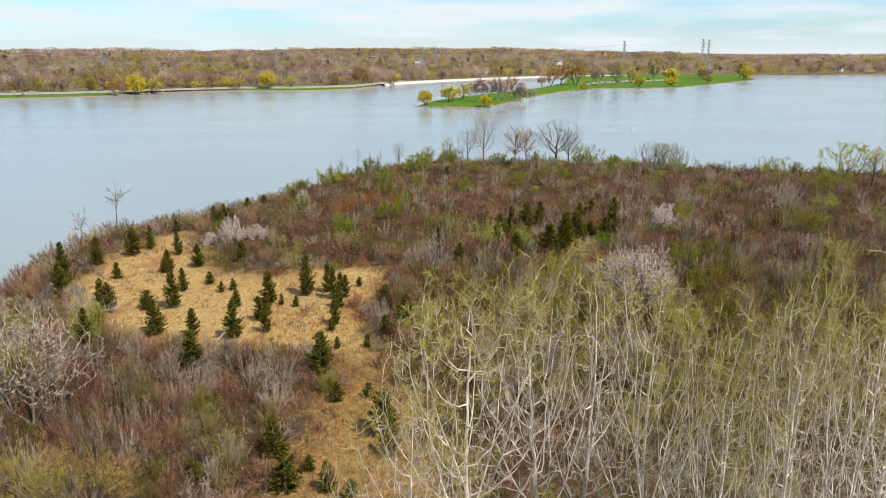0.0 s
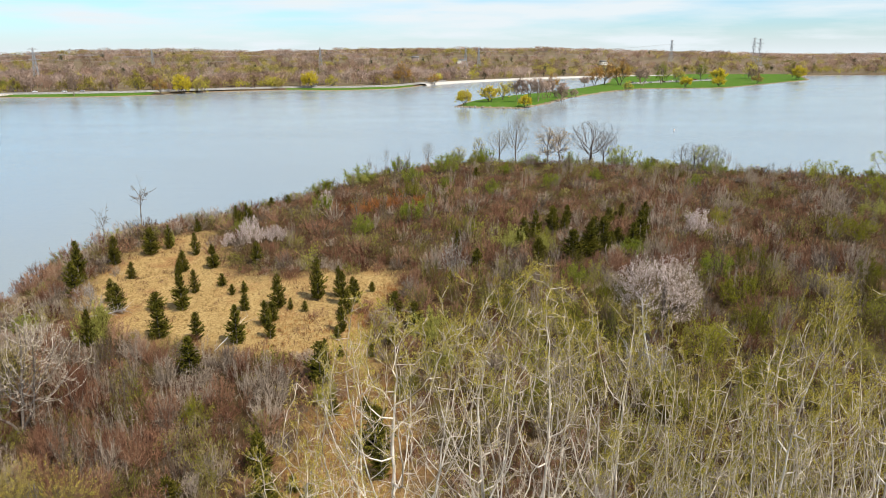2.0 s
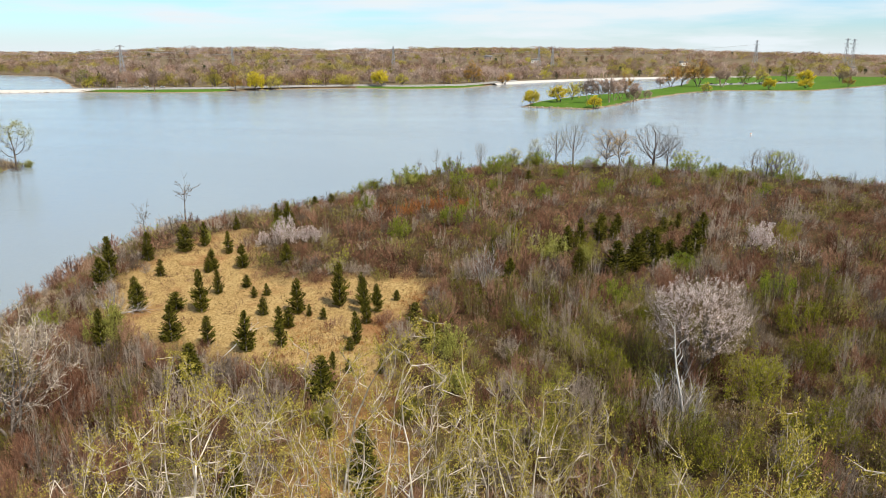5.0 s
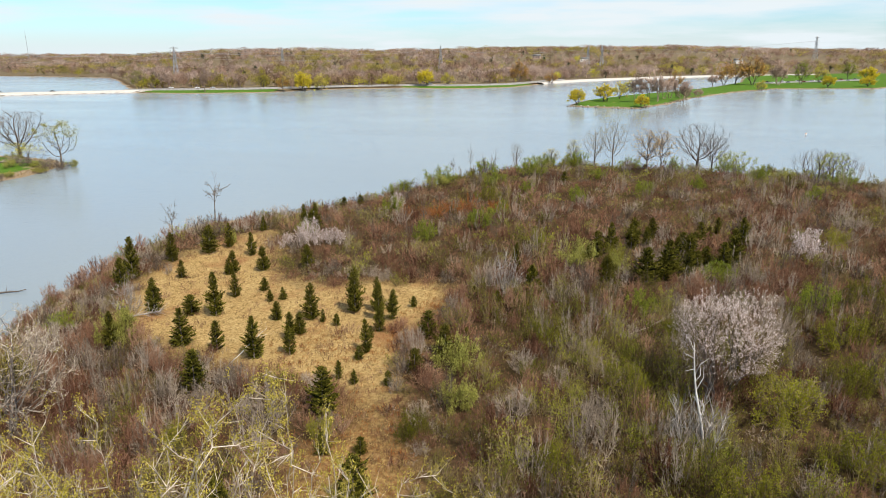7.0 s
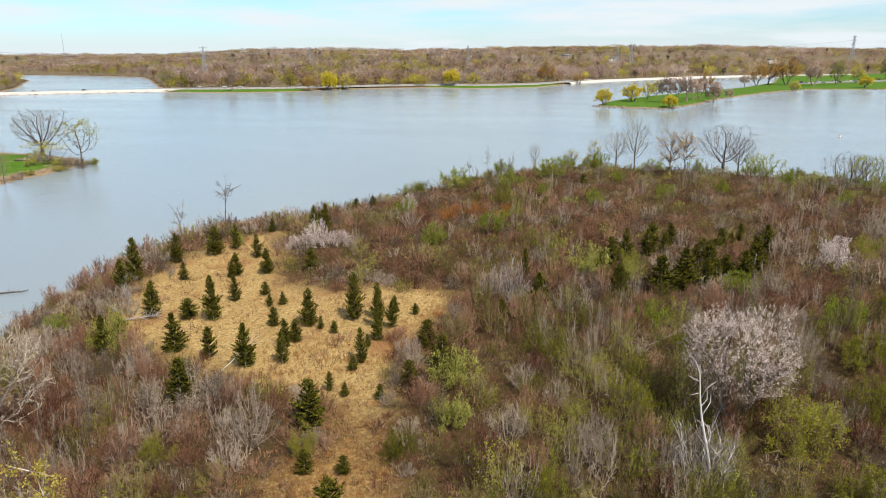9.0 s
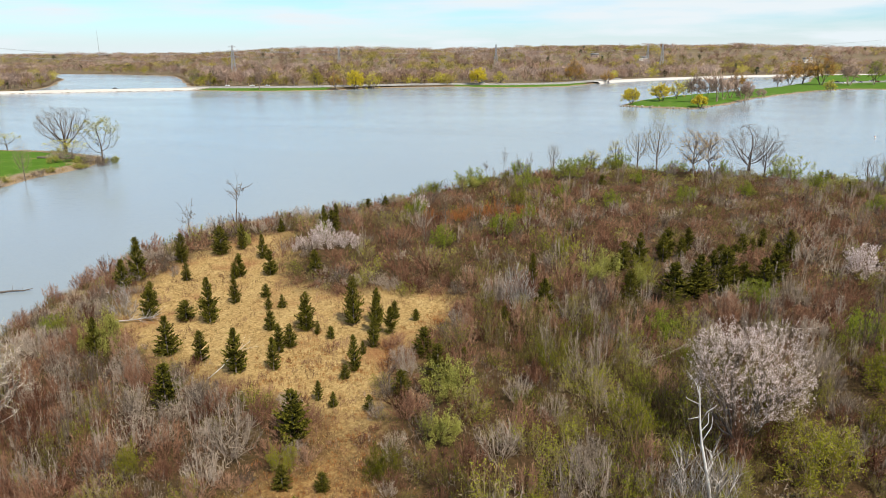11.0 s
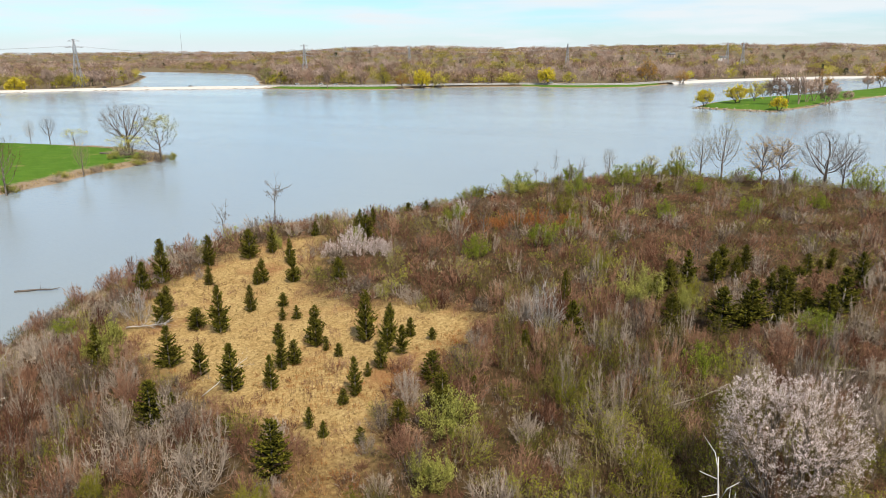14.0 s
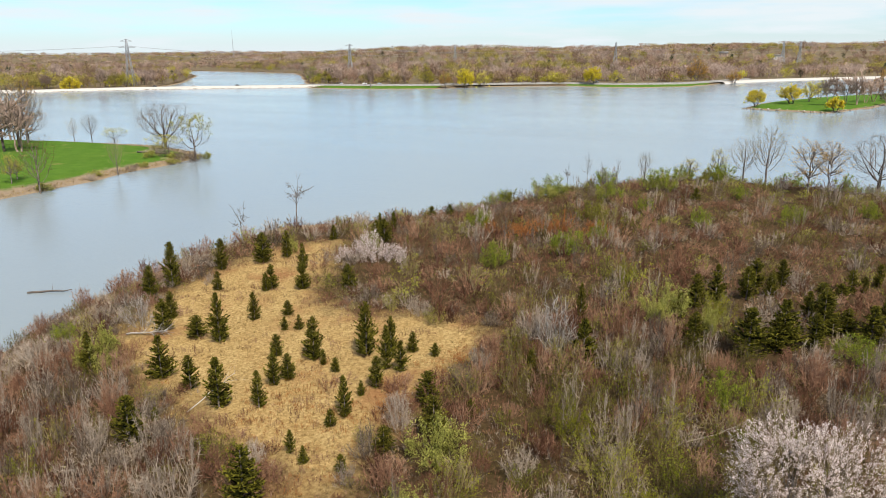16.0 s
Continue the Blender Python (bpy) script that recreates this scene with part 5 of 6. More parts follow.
# heavier-twigged kinds for trees hundreds of metres off
F_LACY = [crown_meshes(485 + k, M_FAR_MAUVE, M_FAR_MAUVE, None, 0, thick=1.0, thin=0.07, trunks=2, height=10.0, radius=3.6, fork=1.8, trunk_r=0.2, tips=170, mains=9, subs=6, twigs=4, low=-0.7, shell=0.3, twig_len=0.22, leader=0.6) for k in range(2)]
F_BUD = [crown_meshes(487 + k, M_BARK, M_FAR_BROWN, mt, 2000, 0.34, 0.0, 1.0, 0.06, trunks=2, height=10.0, radius=3.7, fork=1.5, trunk_r=0.2, tips=70, mains=8, subs=5, twigs=2, low=-0.7, shell=0.35, twig_len=0.2) for k, mt in enumerate((M_FAR_YELLOW, M_ORANGE, M_GREEN))]
F_WILLOW = [crown_meshes(491 + k, M_BARK_DARK, M_BARK, M_YELLOW, 7000, 0.42, 0.8, 1.0, 0.05, trunks=2, height=10.0, radius=5.2, fork=1.0, trunk_r=0.3, tips=80, mains=8, subs=5, twigs=2, low=-0.6, shell=0.45, twig_len=0.2) for k in range(2)]

for x, y, h, w, kinds, label in (
        (0.0, 217.0, 10.6, 0.78, BUDDING[:1], "slim tree just coming into leaf on the shore"), (6.1, 211.3, 10.4, 1.3, LACY, "bare pale-twigged tree on the shore"),
        (10.8, 211.5, 13.6, 1.5, LACY, "tall bare tree on the shore"), (19.7, 202.0, 12.0, 1.45, BUDDING[1:2], "tree with orange-brown buds on the shore"),
        (23.6, 208.0, 11.0, 1.15, BUDDING[1:2], "tree with orange-brown buds on the shore"), (33.0, 211.0, 13.2, 1.75, BARE[1:2], "spreading bare dark tree on the shore"),
        (36.5, 210.0, 9.9, 0.90, BARE[:1], "bare leaning tree on the shore"), (-6.1, 213.6, 6.6, 0.95, BUDDING[:1], "small yellow-green tree on the shore"),
        (-14.4, 203.0, 7.2, 0.67, LACY, "small bare tree on the shore"), (59.5, 203.3, 8.5, 1.3, BARE[2:], "low many-limbed bare tree on the shore"), (64.5, 203.0, 8.3, 1.23, BARE[2:], "low many-limbed bare tree on the shore"),
        (51.0, 213.0, 5.4, 0.67, LACY, "small bare tree on the shore"), (-29.6, 192.9, 7.3, 0.45, SNAG, "thin dead tree on the shore"), (-25.1, 192.9, 8.7, 0.45, SNAG, "thin dead tree on the shore"),
        (-21.6, 193.1, 6.1, 0.50, SNAG, "thin dead tree on the shore"), (-19.1, 196.6, 6.6, 0.39, SNAG, "thin dead tree on the shore"), (-73.0, 148.0, 11.5, 1.1, SNAG, "thin dead tree at the water's edge"),
        (-71.8, 131.2, 8.6, 0.8, SNAG, "thin dead tree at the water's edge"), (-23.9, 142.6, 7.1, 0.62, LACY, "thin bare tree in the brush"),
        (103.7, 167.7, 10.5, 1.2, BUDDING[:1], "shore tree coming into yellow-green leaf"), (111.7, 193.5, 7.0, 1.0, BUDDING[:1], "shore tree coming into yellow-green leaf"),
        (-41.5, 61.0, 12.5, 1.35, LACY_NEAR, "broad bare pale-twigged tree over brush"), (-45.5, 64.0, 9.0, 0.9, BUD_NEAR, "budding tree over bare brush"), (-27.0, 42.5, 9.2, 1.0, BUD_NEAR, "yellow-green budding tree over brush"), (-33.0, 44.5, 7.6, 0.9, BUD_NEAR, "yellow-green budding tree over brush"),
        (-193, 219, 17.5, 1.75, OAK, "spreading bare tree on the lawn by the lake"), (-165, 207, 16.5, 1.6, GREENING, "gnarled leaning tree in thin yellow leaf at the lake edge"),
        (-163, 175, 12.0, 0.9, LACY, "bare tree on the grassy bank"), (-157, 147, 16.0, 1.6, LACY, "bushy bare tree on the grassy bank"), (-171, 148, 9.0, 1.0, BUDDING[:1], "small budding tree on the lawn"), (-190, 215, 6.0, 1.4, GREENING, "low tree in thin yellow leaf"), (-245, 196, 25.0, 2.4, BARE[1:2], "tall bare dark tree on the lawn"), (-238, 186, 22.0, 2.2, BARE[:1], "tall bare dark tree on the lawn"), (-254, 205, 26.0, 2.2, BUDDING[1:2], "tall tree with orange buds on the lawn"), (-249, 221, 9.8, 0.8, LACY, "small bare tree on the lawn"),
        (-235, 219, 11.5, 0.8, BARE[:1], "bare tree on the lawn"), (-220, 218, 6.7, 1.1, GREENING, "low tree in thin yellow leaf"), (-285, 224, 16.0, 1.5, OAK, "large bare tree on the lawn"),
        (-269, 207, 19.0, 2.0, F_LACY, "tall mauve-brown bare tree on the lawn"), (-232, 188, 20.0, 2.0, F_LACY, "tall mauve-brown bare tree on the lawn"), (-180, 209, 5.3, 1.2, GREENING, "low tree in thin yellow leaf"), (-175, 152, 6.0, 1.0, BUDDING[:1], "small budding tree on the lawn")):
    me = kinds[int(R.integers(0, len(kinds)))]
    hh = 8.0 if kinds is SNAG else 10.0
    thing("dead_tree" if kinds is SNAG else "tree", stand(x, y, ground_z(x, y), R.random() * 6.28, w, h / hh), me, label, "tree")

# park trees on the far peninsula
for x, y, h, w, kinds, label in (
        (-17, 521, 10.5, 1.2, F_WILLOW, "round yellow willow at the tip of the lawn"), (2, 552, 12.1, 1.4, F_WILLOW, "round yellow willow on the lawn"), (24, 544, 19.5, 1.82, F_LACY, "bare tree on the lawn"),
        (39, 556, 20.7, 1.82, F_LACY, "bare tree on the lawn"), (27, 505, 8.3, 1.0, F_WILLOW, "low yellow willow on the bank"), (57, 569, 14.1, 1.82, F_LACY, "bare tree on the lawn"), (45, 580, 16.1, 1.68, F_LACY, "bare tree on the lawn"),
        (60, 677, 17.9, 1.82, F_BUD[1:2], "budding tree on the lawn"), (18, 605, 13.1, 1.40, F_BUD[:1], "yellow-green tree on the lawn"), (134, 852, 27.6, 3.08, F_BUD[1:2], "large orange-budded tree by the car park"),
        (150, 840, 28.7, 3.36, F_BUD[1:2], "large orange-budded tree by the car park"), (174, 832, 23.0, 2.80, F_LACY, "bare tree by the car park"), (200, 855, 23.9, 2.38, F_BUD[2:], "green leafing tree by the car park"),
        (211, 790, 11.0, 1.3, F_WILLOW, "low yellow willow on the bank"), (250, 805, 10.0, 1.4, F_WILLOW, "low yellow willow on the bank"), (314, 870, 11.5, 1.68, F_BUD[1:2], "small budding tree on the bank"),
        (411, 995, 17.9, 1.9, F_WILLOW, "yellow-green willow at the end of the lawn"), (362, 1032, 22.5, 2.80, F_BUD[:1], "budding tree on the lawn"), (440, 1085, 21.8, 2.52, F_BUD[:1], "budding tree on the lawn"),
        (296, 1039, 19.9, 2.52, F_BUD[2:], "green leafing tree on the lawn"), (140, 735, 11.5, 1.54, F_BUD[:1], "small tree on the bank"), (33, 565, 18.0, 1.8, F_LACY, "bare tree on the lawn"), (50, 592, 17.0, 1.8, F_LACY, "bare tree on the lawn"), (62, 600, 15.0, 1.6, F_LACY, "bare tree on the lawn"), (12, 575, 13.0, 1.6, F_BUD[:1], "yellow-green tree on the lawn"), (120, 830, 22.0, 2.6, F_BUD[1:2], "large orange-budded tree by the car park"), (185, 900, 22.0, 2.4, F_LACY, "bare tree by the car park"), (230, 900, 20.0, 2.2, F_BUD[:1], "yellow-green tree by the car park"), (290, 940, 16.0, 2.0, F_WILLOW, "yellow willow by the car park"), (340, 960, 17.0, 2.0, F_LACY, "bare tree on the lawn"), (380, 1050, 20.0, 2.4, F_LACY, "bare tree on the lawn"), (105, 800, 14.0, 1.8, F_LACY, "bare tree on the bank"), (73, 618, 9.2, 1.26, F_LACY, "small bare tree on the bank")):
    thing("willow_tree" if kinds is F_WILLOW else "park_tree", stand(x, y, ground_z(x, y), R.random() * 6.28, w, h / 10.0), kinds[int(R.integers(0, len(kinds)))], label, "tree", "park trees")

# trees along the far shore
for x, y, h, w, kinds, label in (
        (-301, 690, 19.3, 1.7, F_WILLOW, "tall yellow willow on the far shore"), (-290, 706, 19.5, 2.10, F_BUD[:1], "budding tree on the far shore"), (-101, 840, 25.3, 2.66, F_BUD[1:2], "orange-budded tree on the far lawn"), (-315, 672, 16.4, 1.68, F_BUD[1:2], "budding tree on the far shore"),
        (-195, 770, 17.0, 1.8, F_WILLOW, "yellow-green willow on the far shore"), (-171, 775, 13.8, 2.24, F_BUD[:1], "budding tree on the far shore"), (-383, 640, 18.4, 1.40, F_LACY, "bare tree on the far lawn"), (-349, 693, 21.5, 1.82, F_BUD[:1], "budding tree behind the far lawn"),
        (-68, 880, 16.1, 1.96, F_BUD[1:2], "budding tree on the far shore"), (-477, 668, 19.5, 2.24, F_BUD[2:], "green tree at the end of the causeway"), (-455, 660, 14.9, 1.96, F_BUD[:1], "budding tree at the end of the causeway"),
        (-652, 500, 16.0, 1.9, F_WILLOW, "yellow-green willow beyond the causeway"), (-677, 490, 17.2, 1.82, F_LACY, "pale bare tree beyond the causeway"), (-630, 545, 18.4, 2.24, F_BUD[:1], "budding tree beyond the causeway"), (-645, 530, 23.0, 1.82, F_LACY, "pale bare tree beyond the causeway")):
    thing("shore_tree", stand(x, y, ground_z(x, y), R.random() * 6.28, w, h / 10.0), kinds[int(R.integers(0, len(kinds)))], label, "tree", "far shore trees")

# ---- woods beyond the lake ----
FAR_BARE = [far_tree_arrays(500 + k, 0.36 + 0.03 * k, 62, 0.16, 0.018) for k in range(6)]
FAR_DOME = [far_tree_arrays(520 + k, 0.48, 64, 0.10, 0.023) for k in range(5)]
FAR_SMALL = [far_tree_arrays(530 + k, 0.44 + 0.04 * k, 24, 0.05, 0.034) for k in range(5)]
FAR_CONE = [far_tree_arrays(540 + k, 0.26, 40, 0.02, 0.035) for k in range(3)]


def woods(n, r0, r1, gap):
    """Places on the far land, thinning with distance, back from the water."""
    a = np.radians(R.uniform(-64, 40, n))
    r = 1.0 / R.uniform(1.0 / r1, 1.0 / r0, n)
    p = np.stack([r * np.sin(a), r * np.cos(a)], 1)
    d = np.maximum(inside(p, MAIN), inside(p, WEST))
    lawns = np.maximum(inside(p, LAWN_A), inside(p, LAWN_B))
    return p[(d > gap + 5 * ripple(p, 20.0)) & (lawns < -4) & (inside(p, PARK) < -30)]


wp = np.concatenate([woods(3600, 520, 3600, 9), woods(3400, 1200, 3800, 9), woods(6200, 1800, 4400, 9)])
front = woods(11000, 520, 1600, 9)
front_d = np.maximum(inside(front, MAIN), inside(front, WEST))
wp = np.concatenate([wp, front[front_d < 110]])
far = np.hypot(wp[:, 0], wp[:, 1])
mood = 0.7 * ripple(wp, 42.0, 6.0) + 0.6 * ripple(wp, 150.0, 2.0) + R.normal(0, 0.25, len(wp))
wk = np.where(mood > 0.22, 1, 0)
wk[(mood < -0.2)] = 3
wd = np.maximum(inside(wp, MAIN), inside(wp, WEST))
wk[(R.random(len(wp)) < 0.05 + 0.16 * step(-wd, -45, -15)) & (far < 1500)] = 4
wk[(R.random(len(wp)) < 0.03)] = 2
wz = np.column_stack([wp, terrain(wp)])
wh = R.uniform(10.5, 19, len(wp)) * (1 - 0.25 * (far > 1800)) * (1 + 0.2 * ripple(wp, 30.0, 8.0))
ws = wh * R.uniform(1.0, 1.5, len(wp)) * (1 + 0.35 * step(far, 1000, 2600))
for k, (name, protos, m, label) in enumerate((("bare_woods", FAR_BARE, M_FAR_BROWN, "brown leafless woods beyond the lake"), ("budding_woods", FAR_DOME, M_FAR_OLIVE, "olive budding woods beyond the lake"),
                                              ("evergreen_woods", FAR_CONE, M_FAR_DARK, "scattered dark evergreens in the far woods"),
                                              ("pale_woods", FAR_BARE, M_FAR_MAUVE, "pale mauve-grey leafless woods beyond the lake"), ("yellow_green_woods", FAR_DOME, M_FAR_YELLOW, "yellow-green leafing trees in the far woods"))):
    s = (wk == k) & (far < 1700)
    stuff(name, [m], label, "woods", wz[s], protos, ws[s] * 0.95, wh[s] * (1.0, 0.85, 0.9, 1.0, 0.75)[k])
    s = (wk == k) & (far >= 1700)
    if s.any():
        stuff(name, [m], label + ", on the far hills", "woods", wz[s], protos if k == 2 else FAR_SMALL, ws[s] * (1.0 if k == 2 else 1.7), wh[s] * (1.0, 0.85, 0.9, 1.0, 0.75)[k])



# ---- causeway, shore road and stones ----
def ribbon(name, line, width, lift, mat, label, category, crown=0.0):
    """A raised strip along a line, with sloping sides."""
    q = np.asarray(line, float)
    d = np.gradient(q[:, :2], axis=0)
    d /= np.linalg.norm(d, axis=1, keepdims=True)
    s = np.stack([-d[:, 1], d[:, 0]], 1)
    rows = []
    for off, z in ((-width / 2 - 1.6 * lift - 1.5, -1.2), (-width / 2, lift), (width / 2, lift), (width / 2 + 1.6 * lift + 1.5, -1.2)):
        rows.append(np.column_stack([q[:, :2] + s * off, q[:, 2] + z]))
    v = np.stack(rows, 1).reshape(-1, 3)
    t = []
    for i in range(len(q) - 1):
        for k in range(3):
            a = i * 4 + k
            t += [(a, a + 4, a + 5), (a, a + 5, a + 1)]
    return tagged(new(name, tri_mesh(name, v, np.array(t), [mat])), label, category, kind="structure")


CAUSEWAY = [(-720, 425, 0.0), (-660, 470, 0.0), (-640, 505, 0.0), (-605, 548, 0.0), (-560, 585, 0.0), (-520, 614, 0.0), (-480, 636, 0.0), (-450, 652, 0.2)]
ribbon("causeway", CAUSEWAY, 12.0, 2.2, M_STONE, "pale stone causeway with a road across the lake", "causeway")
ribbon("road", [(-480, 650, 2.6), (-420, 658, 3.0), (-350, 678, 3.2), (-310, 712, 3.2), (-262, 752, 3.0), (-222, 774, 3.0), (-160, 772, 3.0), (-110, 806, 3.0), (-84, 880, 3.0), (-60, 940, 3.0)], 6.0, 0.5, M_ROAD, "pale road along the far shore", "road")
ribbon("stone_bank", [(-84, 866, 0.5), (-70, 905, 0.5), (-46, 950, 0.5), (8, 1020, 0.5), (90, 1108, 0.5), (150, 1150, 0.5), (300, 1203, 0.5)], 14.0, 1.6, M_STONE, "pale stone bank along the far shore", "bank")

rocks = []
for k in range(4):
    rr = np.random.default_rng(600 + k)
    v = np.array([(x, y, z) for x in (-1, 1) for y in (-1, 1) for z in (-0.6, 0.6)], float) * rr.uniform(0.6, 1.0, (8, 3))
    t = np.array([(0, 1, 3), (0, 3, 2), (4, 6, 7), (4, 7, 5), (0, 4, 5), (0, 5, 1), (2, 3, 7), (2, 7, 6), (0, 2, 6), (0, 6, 4), (1, 5, 7), (1, 7, 3)])
    rocks.append((v, t, np.zeros(12, int)))


rp = np.concatenate([along(CAUSEWAY, 420, -8.0, 1.5), along(PARK[:12], 140, 1.0, 1.2)])
stuff("riprap", [M_TAN_STONE], "tan shoreline stones at the water's edge", "stones", np.column_stack([rp, np.maximum(terrain(rp), 0.05) + 0.1]), rocks, R.uniform(0.35, 1.0, len(rp)), R.uniform(0.3, 0.8, len(rp)))


# ---- power line and mast ----
def tower(x, y, height, turn, z):
    e = new("transmission_tower")
    e.empty_display_size = 1
    e.matrix_world = stand(x, y, z, turn)
    s = height / 45.0
    legs_p, legs_q, br_p, br_q = [], [], [], []
    zs = [0, 9, 17, 24, 30, 37, 45]
    half = [4.2, 3.2, 2.4, 1.8, 1.3, 1.1, 0.5]
    cor = [(1, 1), (1, -1), (-1, -1), (-1, 1)]
    for i in range(6):
        for k, (a, b) in enumerate(cor):
            c, d = cor[(k + 1) % 4]
            legs_p.append((a * half[i], b * half[i], zs[i])), legs_q.append((a * half[i + 1], b * half[i + 1], zs[i + 1]))
            br_p += [(a * half[i], b * half[i], zs[i]), (c * half[i], d * half[i], zs[i])]
            br_q += [(c * half[i + 1], d * half[i + 1], zs[i + 1]), (a * half[i + 1], b * half[i + 1], zs[i + 1])]
    for k in range(4):
        part("leg", tri_mesh("leg", *pipe(np.array(legs_p[k::4] + legs_q[-4 + k:][:1]) * s, np.full(7, 0.3), 4), [M_STEEL]), e)
    n = len(br_p)
    part("bracing", tri_mesh("bracing", *tubes(np.array(br_p) * s, np.array(br_q) * s, np.full(n, 0.16), np.full(n, 0.16), 3), [M_STEEL]), e)
    for za, w in ((31, 6.5), (37, 8.0), (43, 5.5)):
        p = np.array([(-w, 0, za), (-w, 0, za), (0, 0, za - 0.1), (0, 0, za + 1.8)]) * s
        q = np.array([(w, 0, za), (0, 0, za + 1.8), (0, 0, za + 1.8), (w, 0, za)]) * s
        part("cross_arm", tri_mesh("cross_arm", *tubes(p, q, np.full(4, 0.2), np.full(4, 0.2), 4), [M_STEEL]), e)
    return tagged(e, "grey steel lattice transmission tower above the woods", "pylon", "transmission towers")


TOWERS = [(-649, 569, 51.0, 0.6), (-536, 821, 46.5, 0.3), (-590, 1230, 48.0, -0.6), (-294, 1238, 49.0, -1.0), (-46, 1328, 49.0, -1.2), (-22, 1335, 48.0, -1.2), (364, 1500, 62.0, -1.2), (526, 1500, 65.0, -1.2), (545, 1520, 64.0, -1.2)]
for x, y, top, turn in TOWERS:
    z = ground_z(x, y)
    tower(x, y, top - z, turn, z)
runs = [((-1000, 330, 46), (-649, 569, 44)), ((-649, 569, 44), (-536, 821, 40)), ((-536, 821, 40), (-294, 1238, 42)), ((-294, 1238, 42), (-46, 1328, 42)), ((-46, 1328, 42), (364, 1500, 54)),
        ((-1400, 1150, 42), (-590, 1230, 42))]
for a, b in runs:
    a, b = np.array(a, float), np.array(b, float)
    sd = np.array([-(b - a)[1], (b - a)[0], 0]) / np.linalg.norm((b - a)[:2])
    for off, dz in ((-6, 0), (6, 0), (0, -7)):
        k = np.linspace(0, 1, 13)[:, None]
        line = a + (b - a) * k + sd * off + np.array([0, 0, 1]) * (dz - 26 * k * (1 - k))
        tagged(new("power_cable", tri_mesh("power_cable", *pipe(line, np.full(13, 0.09), 3), [M_WIRE])), "thin grey power cable hung between steel towers", "cable", "power cables")
mz = ground_z(-1535, 1638)
mast = new("radio_mast")
mast.matrix_world = stand(-1535, 1638, mz)
part("shaft", tri_mesh("shaft", *tubes(np.array([[0, 0, 0], [0, 0, 40]], float), np.array([[0, 0, 40], [0, 0, 96 - mz]], float), [0.9, 0.7], [0.7, 0.4], 4), [M_STEEL]), mast)
part("antenna", tri_mesh("antenna", *tubes(np.array([[0, 0, 94 - mz]], float), np.array([[0, 0, 102 - mz]], float), [0.3], [0.15], 4), [M_STEEL]), mast)
tagged(mast, "slender grey radio mast on the horizon", "mast")


# ---- logs, driftwood and fallen trees ----
def log_thing(name, p, q, r, branches, label, mat, seed, spread=0.35):
    rng = np.random.default_rng(seed)
    p, q = np.array(p, float), np.array(q, float)
    k = np.linspace(0, 1, 7)[:, None]
    line = p + (q - p) * k + rng.normal(0, 0.02 * np.linalg.norm(q - p), (7, 3)) * np.array([1, 1, 0.4])
    rr = r * (1 - 0.7 * k[:, 0])
    e = new(name)
    e.location = p
    part("trunk", tri_mesh("trunk", *pipe(line - p, rr, 6), [mat], smooth=True), e)
    if branches:
        f = rng.uniform(0.3, 1.0, (branches, 1))
        s = p + (q - p) * f
        d = unit(q - p) + rng.normal(0, 0.7, (branches, 3)) + np.array([0, 0, 0.35])
        t = s + d * np.linalg.norm(q - p) * spread * rng.uniform(0.4, 1.0, (branches, 1))
        part("dead_twig_mass", tri_mesh("dead_twig_mass", *spikes(s - p, t - p, np.full(branches, r * 0.22)), [mat]), e)
    return tagged(e, label, "log")


def on(x, y, up=0.0):
    return (x, y, ground_z(x, y) + up)


log_thing("fallen_tree", on(-52.3, 90.6, 0.25), on(-47.6, 92.6, 0.55), 0.12, 70, "bleached fallen tree lying on the dry meadow", M_DEAD_TWIG, 701)
log_thing("fallen_tree", on(13.6, 87.6, 1.2), on(18.6, 92.6, 2.0), 0.055, 30, "pale fallen trunk lying across the brush", M_LILAC, 702)
log_thing("fallen_tree", on(-29.5, 79.3, 0.1), on(-26.0, 82.6, 3.2), 0.05, 4, "thin pale leaning stick against a cedar", M_DEAD, 703)
log_thing("fallen_tree", on(26.5, 102.0, 0.6), on(31.0, 99.5, 1.8), 0.07, 26, "grey fallen limbs in the brush", M_LILAC, 704)
log_thing("driftwood", (-83.0, 97.0, 0.05), (-77.5, 100.6, 0.28), 0.2, 9, "dark driftwood log lying in the shallow water", M_BARK_DARK, 705, 0.16)
log_thing("fallen_tree", on(-190.0, 204.0, 0.4), on(-172.0, 206.5, 1.4), 0.35, 14, "fallen willow trunk on the grassy bank", M_BARK, 706)

